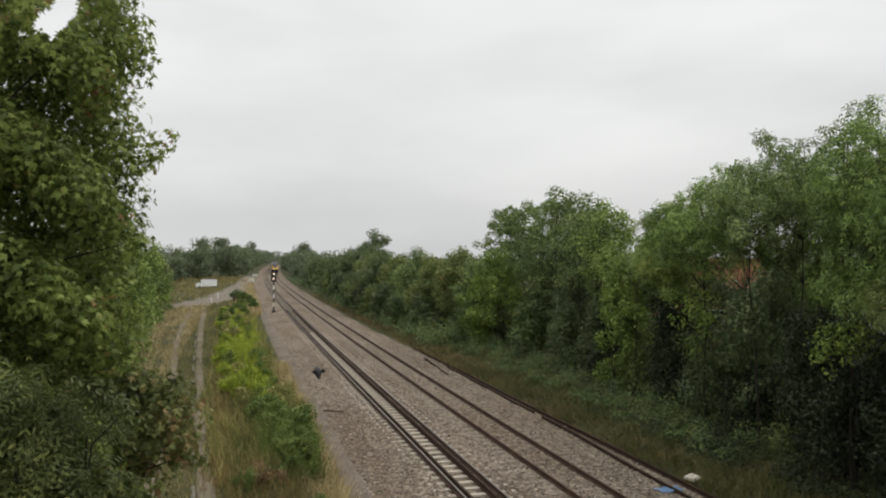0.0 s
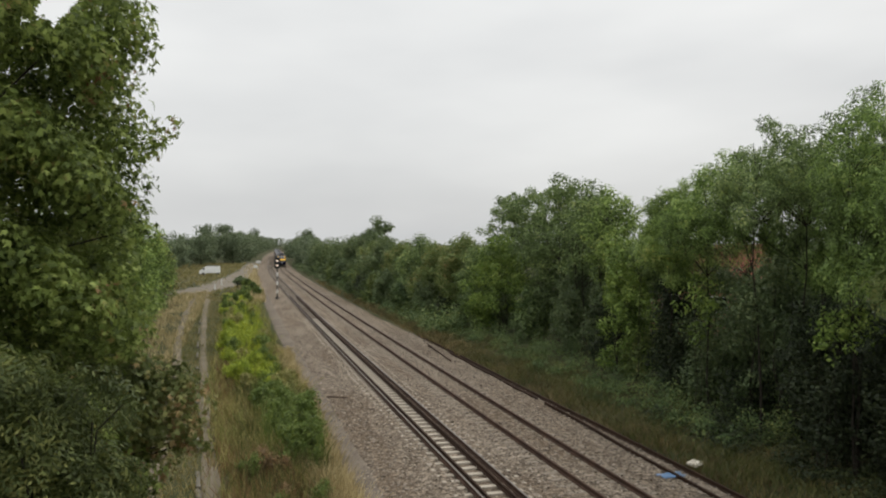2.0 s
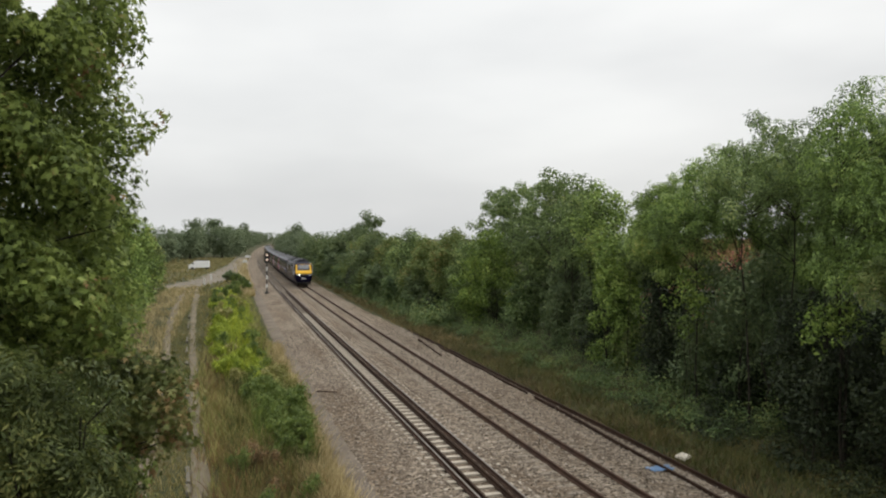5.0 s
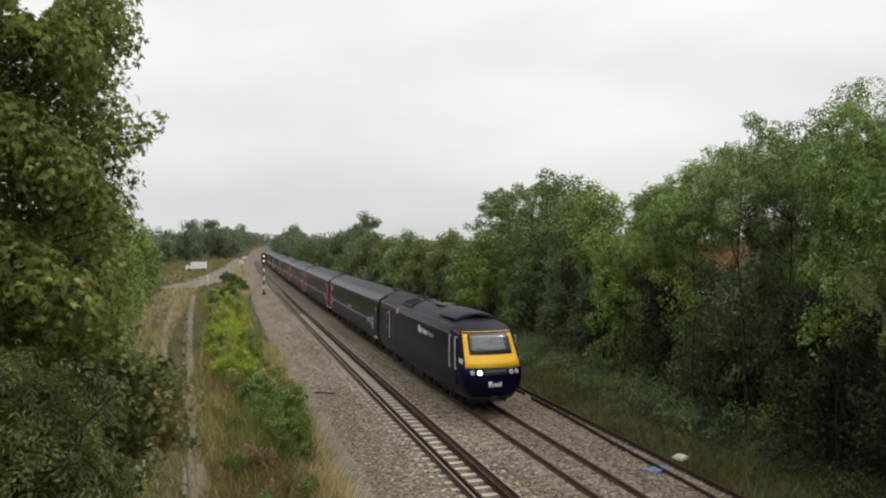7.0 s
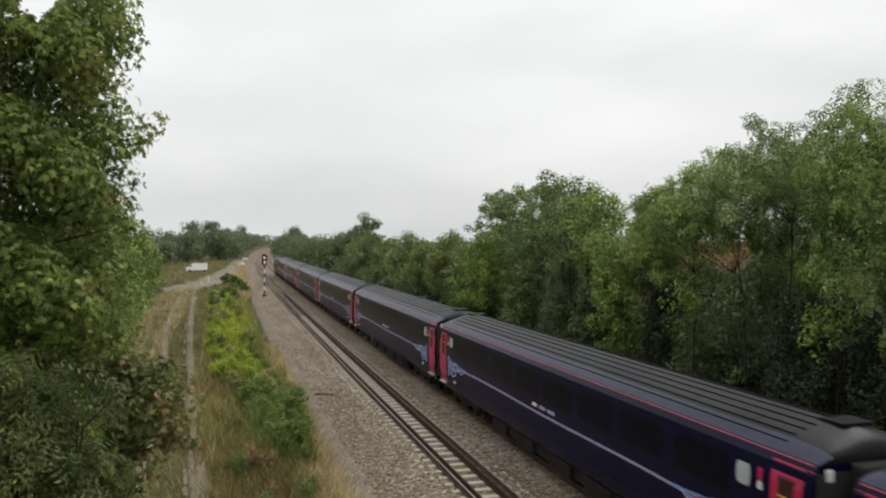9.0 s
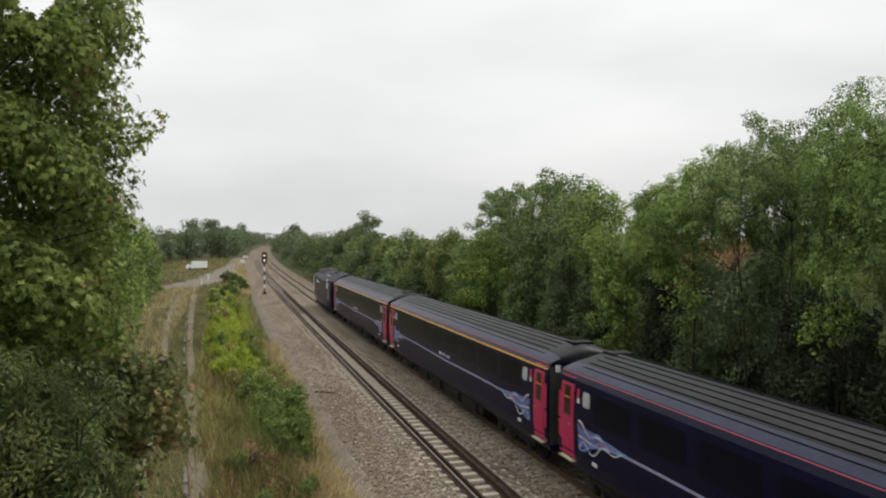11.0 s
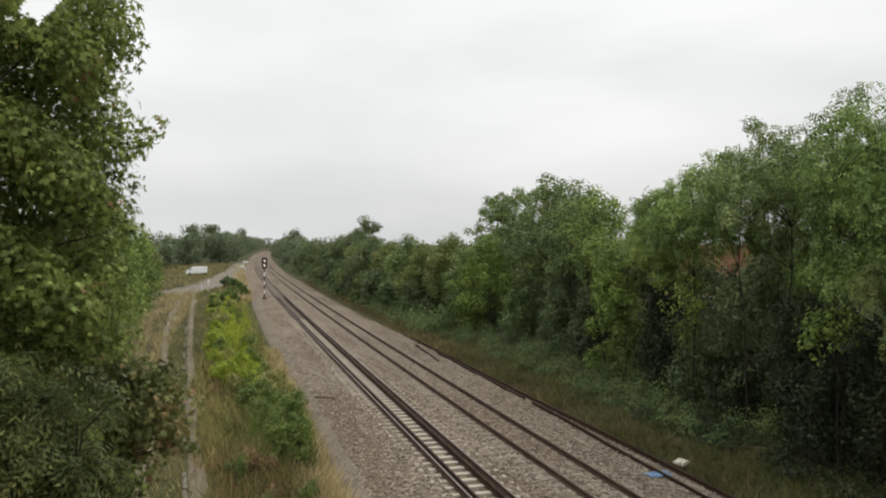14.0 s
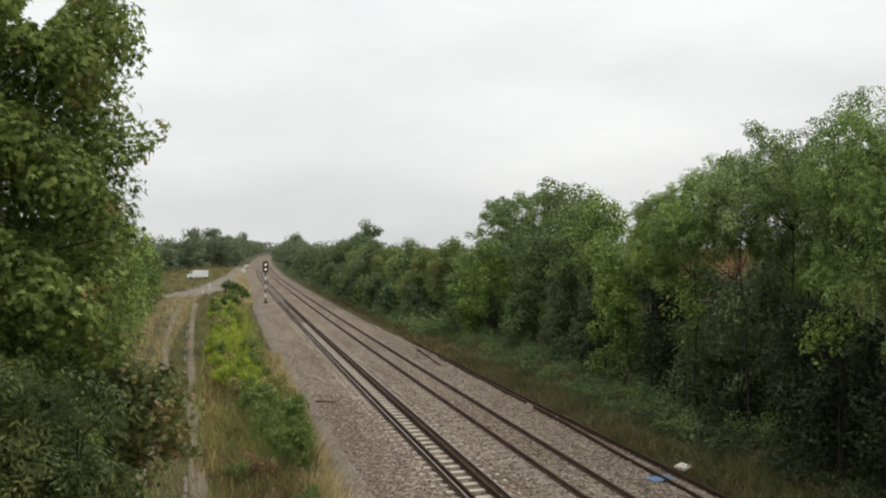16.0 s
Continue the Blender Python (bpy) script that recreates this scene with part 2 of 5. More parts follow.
L_SYC = leaf_mat("sycamore leaves", [(0, (0.0398, 0.0581, 0.0205)), (0.45, (0.169, 0.24, 0.0654)), (0.8, (0.312, 0.416, 0.112)), (1, (0.518, 0.461, 0.136))], 0.3)
L_DARK = leaf_mat("hawthorn leaves", [(0, (0.0551, 0.081, 0.0392)), (0.5, (0.11, 0.152, 0.0646)), (1, (0.194, 0.225, 0.0921))], 0.3)
# tree shade put into the leaf colour, far below the other greens
L_SHADE = leaf_mat("leaves darkened for shade", [(0, (0.012, 0.018, 0.0099)), (0.5, (0.03, 0.042, 0.0198)), (0.8, (0.055, 0.07, 0.0308)), (1, (0.11, 0.13, 0.044))], 0.3)
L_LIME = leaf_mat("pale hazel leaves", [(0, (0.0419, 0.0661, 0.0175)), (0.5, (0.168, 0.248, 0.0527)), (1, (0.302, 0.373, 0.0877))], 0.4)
L_OLIVE = leaf_mat("olive hedge leaves", [(0, (0.0751, 0.108, 0.0356)), (0.5, (0.141, 0.187, 0.0569)), (0.85, (0.225, 0.244, 0.0799)), (1, (0.32, 0.207, 0.0889))], 0.35)
# paler and greyer than near leaves: distance haze put into the colour
L_FAR = leaf_mat("hazed far leaves", [(0, (0.103, 0.133, 0.0798)), (0.5, (0.144, 0.183, 0.0999)), (1, (0.189, 0.222, 0.117))], 0.08)
L_WEED = leaf_mat("yellow green weed leaves", [(0, (0.101, 0.146, 0.0224)), (0.45, (0.235, 0.302, 0.0336)), (0.8, (0.403, 0.448, 0.0448)), (1, (0.616, 0.582, 0.0672))], 0.9)
L_NETTLE = leaf_mat("green weed leaves", [(0, (0.045, 0.072, 0.0198)), (0.5, (0.108, 0.155, 0.0342)), (1, (0.225, 0.261, 0.054))], 0.8)
L_BRAMBLE = leaf_mat("bramble leaves", [(0, (0.0455, 0.0728, 0.0314)), (0.5, (0.107, 0.163, 0.0614)), (1, (0.24, 0.273, 0.0846))], 0.5)
L_DRY = leaf_mat("dry grass", [(0, (0.168, 0.143, 0.0604)), (0.5, (0.373, 0.296, 0.146)), (1, (0.61, 0.507, 0.293))], 0.7, 0.2)
L_BROWN = leaf_mat("dead brown grass", [(0, (0.045, 0.036, 0.017)), (0.5, (0.1, 0.076, 0.036)), (1, (0.19, 0.145, 0.075))], 0.7, 0.2)
L_DOCK = leaf_mat("rusty seeding dock", [(0, (0.06, 0.05, 0.02)), (0.4, (0.15, 0.1, 0.045)), (0.75, (0.24, 0.14, 0.065)), (1, (0.34, 0.23, 0.12))], 0.8, 0.2)
L_TAN = leaf_mat("tan verge grass", [(0, (0.05, 0.055, 0.02)), (0.4, (0.12, 0.105, 0.04)), (0.75, (0.2, 0.145, 0.065)), (1, (0.29, 0.21, 0.11))], 0.35, 0.2)
L_MEADOW = leaf_mat("olive meadow grass", [(0, (0.101, 0.123, 0.029)), (0.45, (0.216, 0.216, 0.066)), (0.75, (0.36, 0.308, 0.119)), (1, (0.517, 0.431, 0.185))], 0.6, 0.2)
L_FIELD = leaf_mat("field grass", [(0, (0.101, 0.101, 0.0317)), (0.5, (0.202, 0.18, 0.0648)), (1, (0.336, 0.258, 0.122))], 0.15, 0.2)
L_GRASS = leaf_mat("verge grass", [(0, (0.0387, 0.0572, 0.0156)), (0.45, (0.0829, 0.0936, 0.026)), (0.75, (0.144, 0.12, 0.0468)), (1, (0.221, 0.161, 0.078))], 0.5, 0.2)


# ------------------------------------------------------------------ mesh helpers
def mesh_object(name, verts, faces, material, parent=None, label="", smooth=False):
    me = bpy.data.meshes.new(name)
    me.from_pydata([tuple(v) for v in verts], [], faces)
    me.materials.append(material)
    if smooth:
        me.polygons.foreach_set("use_smooth", [True] * len(me.polygons))
    me.update()
    ob = new(name, me)
    ob.parent = parent
    if label:
        ob["label"] = label
    return ob


def part(name, bm, material, parent, label=""):
    me = bpy.data.meshes.new(name)
    bm.to_mesh(me)
    bm.free()
    me.materials.append(material)
    ob = new(name, me)
    ob.parent = parent
    if label:
        ob["label"] = label
    return ob


def share(name, ob, m, parent):
    """Another object on the same mesh."""
    o = new(name, ob.data)
    o.parent = parent
    o.matrix_basis = m
    return o


def box_bm(sx, sy, sz, at=(0, 0, 0), bevel=0.0, bm=None):
    bm = bm or bmesh.new()
    r = bmesh.ops.create_cube(bm, size=1)
    bmesh.ops.scale(bm, vec=(sx, sy, sz), verts=r["verts"])
    bmesh.ops.translate(bm, vec=at, verts=r["verts"])
    if bevel:
        edges = list({e for v in r["verts"] for e in v.link_edges})
        bmesh.ops.bevel(bm, geom=edges, offset=bevel, segments=2, affect="EDGES")
    return bm


def cyl_bm(r1, r2, depth, at=(0, 0, 0), axis="z", seg=14, bm=None):
    bm = bm or bmesh.new()
    turn = {"z": Matrix.Identity(4), "x": Matrix.Rotation(radians(90), 4, "Y"), "y": Matrix.Rotation(radians(90), 4, "X")}[axis]
    bmesh.ops.create_cone(bm, cap_ends=True, segments=seg, radius1=r1, radius2=r2, depth=depth, matrix=Matrix.Translation(at) @ turn)
    return bm


def bend(d):
    """Sideways offset of the line, which swings slowly to the east beyond the bridge."""
    return 0.654e-4 * max(0.0, d - 13.7) ** 2 + 1.5 * (1 - math.exp(-(max(0.0, d - 180) / 110) ** 2))


def slope(d):
    return (bend(d + 0.5) - bend(d - 0.5))


def bends(d):
    return 0.654e-4 * np.maximum(0, d - 13.7) ** 2 + 1.5 * (1 - np.exp(-(np.maximum(0, d - 180) / 110) ** 2))


def at_line(lat, d, z=0.0):
    return (lat + bend(d), d, z)


def along(a, b):
    """Distances from a to b, denser near the bridge."""
    out, d = [], a
    while d < b:
        out.append(d)
        d += 40 if d < -60 else (4 if d < 150 else 10)
    return out + [b]


def sweep(profile, ds, closed=True):
    """A profile of (lateral, height) carried along the line."""
    n = len(profile)
    verts = [at_line(x, d, z) for d in ds for x, z in profile]
    faces = []
    for i in range(len(ds) - 1):
        for j in range(n if closed else n - 1):
            k = (j + 1) % n
            faces.append((i * n + j, i * n + k, (i + 1) * n + k, (i + 1) * n + j))
    if closed:
        faces += [tuple(range(n))[::-1], tuple((len(ds) - 1) * n + j for j in range(n))]
    return verts, faces


def big_mesh(name, verts, quads, material, parent=None):
    """Fast mesh from arrays of vertices and four-cornered faces."""
    me = bpy.data.meshes.new(name)
    verts, quads = np.asarray(verts, np.float32), np.asarray(quads, np.int32)
    k = quads.shape[1]
    me.vertices.add(len(verts))
    me.vertices.foreach_set("co", verts.ravel())
    me.loops.add(quads.size)
    me.loops.foreach_set("vertex_index", quads.ravel())
    me.polygons.add(len(quads))
    me.polygons.foreach_set("loop_start", np.arange(0, quads.size, k, dtype=np.int32))
    me.materials.append(material)
    me.update(calc_edges=True)
    ob = new(name, me)
    ob.parent = parent
    return ob


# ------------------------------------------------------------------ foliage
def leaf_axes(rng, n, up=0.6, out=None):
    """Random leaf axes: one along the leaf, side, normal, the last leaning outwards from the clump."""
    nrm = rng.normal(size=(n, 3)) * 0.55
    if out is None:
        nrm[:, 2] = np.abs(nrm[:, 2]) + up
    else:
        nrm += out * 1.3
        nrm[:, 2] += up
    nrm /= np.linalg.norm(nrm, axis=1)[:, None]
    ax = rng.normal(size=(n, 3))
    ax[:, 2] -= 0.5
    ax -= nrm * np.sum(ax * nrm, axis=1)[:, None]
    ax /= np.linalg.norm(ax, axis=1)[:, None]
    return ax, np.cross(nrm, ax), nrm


def leaves(name, pos, size, material, parent, rng, shape="kite", up=0.6, out=None):
    n = len(pos)
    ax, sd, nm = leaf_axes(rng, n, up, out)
    s = (size * rng.uniform(0.6, 1.3, n))[:, None]
    if shape == "kite":
        v = np.stack([pos - ax * s * 0.5, pos + sd * s * 0.3 + nm * s * 0.08, pos + ax * s * 0.55 - nm * s * 0.1, pos - sd * s * 0.3 + nm * s * 0.08], 1)
        q = np.arange(n * 4).reshape(n, 4)
    elif shape == "long":
        v = np.stack([pos - ax * s * 0.6, pos + sd * s * 0.15 + nm * s * 0.1, pos + ax * s * 0.7 - nm * s * 0.2, pos - sd * s * 0.15 + nm * s * 0.1], 1)
        q = np.arange(n * 4).reshape(n, 4)
    elif shape == "frond":  # a long stalk with many slim leaflets in pairs
        vs = []
        droop = np.array([0, 0, -1.0])
        for f, side in ((.05, 1), (.05, -1), (.25, 1), (.25, -1), (.45, 1), (.45, -1), (.65, 1), (.65, -1), (.85, 1), (.85, -1), (1.0, 0)):
            root_ = pos + ax * s * (f - .5) + droop * s * .3 * f * f
            d = sd * side * .9 + ax * (.45 if side else 1.0) + droop * (.15 + .3 * f)
            d = d / np.linalg.norm(d, axis=1)[:, None]
            w = np.cross(d, nm)
            ln, wd = s * .3 * (1 - .35 * f), s * .036
            vs.append(np.stack([root_, root_ + d * ln * .4 + w * wd, root_ + d * ln, root_ + d * ln * .4 - w * wd], 1))
        v = np.concatenate(vs, 1)
        q = np.arange(n * 44).reshape(n * 11, 4)
    elif shape == "spray":  # a drooping stalk with leaflets in pairs and one at the tip
        vs = []
        droop = np.array([0, 0, -1.0])
        for k, (f, side) in enumerate(((.1, 1), (.1, -1), (.42, 1), (.42, -1), (.74, 1), (.74, -1), (1.0, 0))):
            root_ = pos + ax * s * (f - .5) + droop * s * .22 * f * f
            d = sd * side * .85 + ax * (.5 if side else 1.0) + droop * (.25 + .3 * f)
            d = d / np.linalg.norm(d, axis=1)[:, None]
            w = np.cross(d, nm)
            ln, wd = s * (.42 if side else .46), s * .085
            vs.append(np.stack([root_, root_ + d * ln * .45 + w * wd, root_ + d * ln, root_ + d * ln * .45 - w * wd], 1))
        v = np.concatenate(vs, 1)
        q = np.arange(n * 28).reshape(n * 7, 4)
    else:  # lobed: three deep pointed lobes from one stalk
        c = pos - ax * s * 0.45
        v = np.stack([c, pos + sd * s * 0.15 - ax * s * .02, pos + ax * s * 0.6 - nm * s * 0.2, pos - sd * s * 0.15 - ax * s * .02,
                      pos + sd * s * 0.52 + ax * s * 0.26 - nm * s * 0.14, pos + sd * s * 0.26 - ax * s * 0.22,
                      pos - sd * s * 0.52 + ax * s * 0.26 - nm * s * 0.14, pos - sd * s * 0.26 - ax * s * 0.22], 1)
        b = np.arange(n)[:, None] * 8
        q = np.concatenate([b + np.array([[0, 1, 2, 3]]), b + np.array([[0, 5, 4, 1]]), b + np.array([[0, 3, 6, 7]])], 0)
    return big_mesh(name, v.reshape(-1, 3), q, material, parent)


def tube(path, r0, r1, verts, faces, sides=5):
    """A tapered limb through the points of path, added to verts and faces."""
    base = len(verts)
    n = len(path)
    for i, p in enumerate(path):
        a = Vector(path[min(i + 1, n - 1)]) - Vector(path[max(i - 1, 0)])
        a.normalize()
        u = a.orthogonal().normalized()
        w = a.cross(u)
        r = r0 + (r1 - r0) * i / (n - 1)
        for k in range(sides):
            t = 2 * math.pi * k / sides
            verts.append(tuple(Vector(p) + (u * math.cos(t) + w * math.sin(t)) * r))
    for i in range(n - 1):
        for k in range(sides):
            j = (k + 1) % sides
            faces.append((base + i * sides + k, base + i * sides + j, base + (i + 1) * sides + j, base + (i + 1) * sides + k))


def crown_points(rng, H, R, base, clumps, power=0.6, skew=0.75):
    """Places of the leaf clumps: each bough carries its own puff of clumps, so that the outline is uneven and has gaps."""
    nb = int(min(26, max(6, 3.8 * (H - base) / max(R, .5) + 5)))
    u = (np.arange(nb) + rng.uniform(0, 1, nb)) / nb
    u[-1] = 0.94
    prof = np.maximum(np.sin(np.pi * np.clip(u, 0, 0.97) ** skew) ** power, 0.15)
    th = np.arange(nb) * 2.4 + rng.uniform(0, 1.2, nb)
    br = R * rng.uniform(.34, .56, nb) * np.clip(prof + .25, .5, 1)
    rr = np.maximum(0, R * prof * rng.uniform(.8, 1.12, nb) - br * .8)
    z = base + br * .5 + (H - base - br * 1.15) * u
    bc = np.stack([rr * np.cos(th), rr * np.sin(th), z], 1)
    w = br ** 2 / np.sum(br ** 2)
    k = rng.choice(nb, clumps, p=w)
    v = rng.normal(size=(clumps, 3))
    v /= np.linalg.norm(v, axis=1)[:, None]
    v[:, 2] = v[:, 2] * .95 + .08
    return bc[k] + v * (br[k] * (.35 + .65 * rng.uniform(0, 1, clumps) ** .4))[:, None]


def tree(x, y, H, R, base, mat, seed, clumps=90, per=110, size=0.16, clump_r=0.7, shape="kite", trunk_r=0.16, z0=-0.4, label="", limbs=26,
         name="tree", category="tree", power=0.6, skew=0.75, stems=1, group="", spread=1.0, boughs=(), inside=None):
    rng = np.random.default_rng(seed)
    root = new(name)
    root.location = (x, y, z0)
    H, base = H - z0, max(0.15, base - z0)
    c = crown_points(rng, H - 0.5 * clump_r, R - 0.4 * clump_r, base, clumps, power, skew)
    rad = clump_r * rng.uniform(0.6, 1.25, clumps)
    if boughs:
        c[:len(boughs)] = [(bx - x, by - y, bz - z0) for bx, by, bz, _ in boughs]
        rad[:len(boughs)] = [br for _, _, _, br in boughs]
    cnt = np.maximum(8, (per * (rad / clump_r) ** 2).astype(int))
    idx = np.repeat(np.arange(clumps), cnt)
    off = rng.normal(size=(len(idx), 3))
    off *= (rng.uniform(.15, 1, len(idx)) ** .5 / np.linalg.norm(off, axis=1))[:, None] * np.array([1, 1, .88])
    pos = c[idx] + off * rad[idx][:, None]
    pos[:, 2] = np.maximum(pos[:, 2], 0.08)
    if inside:
        keep = np.array([inside(px + x, py + y, pz + z0) for px, py, pz in pos])
        pos, off = pos[keep], off[keep]
    leaves("crown", pos, size, mat, root, rng, shape, 0.45, off / (np.linalg.norm(off, axis=1)[:, None] + 1e-6))
    verts, faces = [], []
    tops = []
    for s in range(stems):
        a = rng.uniform(0, 6.28)
        foot = np.array([math.cos(a), math.sin(a), 0]) * (0.35 * (stems > 1)) * spread
        head = np.array([math.cos(a) * R * 0.35 * (stems > 1), math.sin(a) * R * 0.35 * (stems > 1), base + (H - base) * 0.78])
        path = []
        for i in range(8):
            f = i / 7
            p = foot + (head - foot) * f + np.array([rng.normal(0, 0.09), rng.normal(0, 0.09), 0]) * (0 < i) * min(1, R / 3)
            path.append(p)
        path[0][2] = -0.25
        tube(path, trunk_r, trunk_r * 0.25, verts, faces, 8)
        tops.append(path)
    for i in rng.choice(clumps, min(limbs, clumps), replace=False):
        path = tops[rng.integers(stems)]
        target = c[i]
        k = int(np.clip(np.searchsorted([p[2] for p in path], target[2] - 0.35 * np.hypot(target[0], target[1])) - 1, 1, 6))
        a = np.array(path[k])
        mid = (a + target) / 2 + np.array([0, 0, 0.1 * np.linalg.norm(target - a)]) + rng.normal(0, 0.12, 3)
        if inside and not all(inside(*(a + (target - a) * f + np.array([x, y, z0 + .12]))) for f in (.3, .5, .7, .85, 1)):
            continue
        tube([a, mid, target], min(0.022, trunk_r * (0.55 - 0.05 * k)), 0.008, verts, faces, 5)
    mesh_object("trunk", verts, faces, M_BARK, root, smooth=True)
    return tagged(root, label, category, group)


def blades(name, pos, length, width, material, parent, rng, lean=0.35):
    """Grass: narrow upright blades that lean."""
    n = len(pos)
    th = rng.uniform(0, 2 * np.pi, n)
    sd = np.stack([np.cos(th), np.sin(th), np.zeros(n)], 1)
    ln = rng.normal(0, lean, (n, 3))
    ln[:, 2] = 1
    h = (length * rng.uniform(0.5, 1.25, n))[:, None]
    w = width
    mid = pos + ln * h * 0.55
    tip = pos + ln * h * np.array([1.35, 1.35, 0.95])
    v = np.stack([pos - sd * w, pos + sd * w, mid + sd * w * 0.8, mid - sd * w * 0.8, tip + sd * w * 0.2, tip - sd * w * 0.2], 1).reshape(-1, 3)
    b = np.arange(n)[:, None] * 6
    q = np.concatenate([b + np.array([[0, 1, 2, 3]]), b + np.array([[3, 2, 4, 5]])], 0)
    return big_mesh(name, v, q, material, parent)


# ------------------------------------------------------------------ ground, ballast, dirt track
NEAR, FAR = 7.33, 10.64          # middles of the two tracks
rng0 = np.random.default_rng(5)


def make_ground():
    xs = [-1800, -700, -300, -150, -80, -50, -30] + list(np.arange(-20, 40.1, 2.0)) + [50, 80, 150, 300, 700, 1800]
    ys = [-1500, -600, -200, -80, -30] + list(np.arange(-10, 130, 4.0)) + list(np.arange(130, 560, 15.0)) + [700, 1000, 1600, 2600]
    verts, faces = [], []
    for y in ys:
        for x in xs:
            z = -0.4
            if not 2.6 < x - bend(y) < 15.2:
                z += 0.14 * noise.noise((x * 0.22, y * 0.22, 0)) + 0.05 * noise.noise((x * 0.9, y * 0.9, 3))
            lat = x - bend(y)
            if lat > 16.5:
                z += 0.05 * min(lat - 16.5, 14)
            verts.append((x, y, z))
    n = len(xs)
    for i in range(len(ys) - 1):
        for j in range(n - 1):
            faces.append((i * n + j, i * n + j + 1, (i + 1) * n + j + 1, (i + 1) * n + j))
    ob = mesh_object("ground", verts, faces, M_GROUND, smooth=True)
    tagged(ob, "rough grassy soil beside the railway", "ground", kind="structure")


make_ground()

ALONG = along(-650, 1150)


def make_ballast():
    prof = [(3.4, -0.52), (3.7, -0.37), (4.6, -0.32), (5.6, -0.28), (5.95, -0.18), (6.38, -0.157), (6.72, -0.235), (7.95, -0.235), (8.28, -0.157), (8.7, -0.18), (9.0, -0.24), (9.35, -0.19),
            (9.6, -0.172), (11.7, -0.172), (12.0, -0.18), (12.6, -0.26), (13.6, -0.33), (14.3, -0.37), (14.8, -0.52)]
    ds = list(np.arange(-20, 90, 0.5)) + [d for d in ALONG if d >= 90]
    ds = [d for d in ALONG if d < -20] + ds
    verts, faces = [], []
    n = len(prof)
    for d in ds:
        for k, (x, z) in enumerate(prof):
            e = 0.03 * noise.noise((x * 1.3, d * 0.8, 0)) if k not in (0, n - 1) else 0
            s = 0.25 * noise.noise((d * 0.3, k, 7)) + 0.12 * noise.noise((d * 1.3, k, 2)) if k in (0, 1, n - 2, n - 1) else 0
            if 4 <= k <= 9 or 11 <= k <= 14:
                e *= 0.3
            if k >= 15:
                s -= 0.75 * min(1, max(0, (d - 48) / 30)) * (k - 14) / 4
            verts.append(at_line(x + s, d, z + e))
    for i in range(len(ds) - 1):
        for j in range(n - 1):
            faces.append((i * n + j, i * n + j + 1, (i + 1) * n + j + 1, (i + 1) * n + j))
    ob = mesh_object("ballast_bed", verts, faces, M_BALLAST, smooth=True)
    tagged(ob, "grey brown crushed stone ballast under both tracks", "ballast", kind="structure")
    # loose stones over the nearest stretch
    rng = np.random.default_rng(11)
    m = 26000
    d = 13 + 50 * rng.uniform(0, 1, m) ** 1.7
    lat = rng.uniform(3.8, 14.3, m)
    px, pz = [p[0] for p in prof], [p[1] for p in prof]
    z = np.interp(lat, px, pz)
    keep = ~((np.abs(lat - NEAR) < 0.72) & (rng.uniform(size=m) < 0.75))
    keep &= ~((np.abs(np.abs(lat - NEAR) - 0.61) < 0.1) | (np.abs(np.abs(lat - FAR) - 0.64) < 0.1))
    d, lat, z = d[keep], lat[keep], z[keep]
    m = len(d)
    X = lat + bends(d)
    c = np.stack([X, d, z + 0.012], 1)
    r = rng.uniform(0.022, 0.05, m)[:, None]
    axes = rng.normal(size=(m, 3, 3)) * 0.35 + np.eye(3)
    octa = np.array([[1, 0, 0], [0, 1, 0], [-1, 0, 0], [0, -1, 0], [0, 0, 0.75], [0, 0, -0.75]])
    v = c[:, None, :] + np.einsum("kj,mji->mki", octa, axes) * r[:, None]
    b = np.arange(m)[:, None] * 6
    tri = [(0, 1, 4), (1, 2, 4), (2, 3, 4), (3, 0, 4)]  # the undersides lie in the bed
    q = np.concatenate([b + np.array([t]) for t in tri], 0)
    ob = big_mesh("ballast_stones", v.reshape(-1, 3), q, M_STONE)
    tagged(ob, "loose grey and buff ballast stones", "ballast", kind="stuff")


make_ballast()


def strip(name, mids, material, label, category, lift=0.0):
    """A worn strip on the ground: rows of (lateral, distance, half width)."""
    verts, faces = [], []
    rows = []
    for (a, da, wa), (b, db, wb) in zip(mids, mids[1:]):
        k = max(2, int(abs(db - da) / 1.5))
        rows += [(a + (b - a) * i / k, da + (db - da) * i / k, wa + (wb - wa) * i / k) for i in range(k)]
    rows.append(mids[-1])
    cols = 5
    for x, d, w in rows:
        e = 0.25 * noise.noise((d * 0.25, x, 1)) + 0.15 * noise.noise((d * 0.9, x, 5))
        for c in range(cols):
            f = -1 + 2 * c / (cols - 1)
            p = at_line(x + f * w * (1 + e), d, 0)
            z = -0.4 + 0.14 * noise.noise((p[0] * 0.22, p[1] * 0.22, 0)) + 0.05 * noise.noise((p[0] * 0.9, p[1] * 0.9, 3))
            verts.append((p[0], p[1], z + lift + (0.075 if abs(f) < 0.9 else -0.02)))
    for i in range(len(rows) - 1):
        for j in range(cols - 1):
            faces.append((i * cols + j, i * cols + j + 1, (i + 1) * cols + j + 1, (i + 1) * cols + j))
    ob = mesh_object(name, verts, faces, material, smooth=True)
    return tagged(ob, label, category, kind="structure")


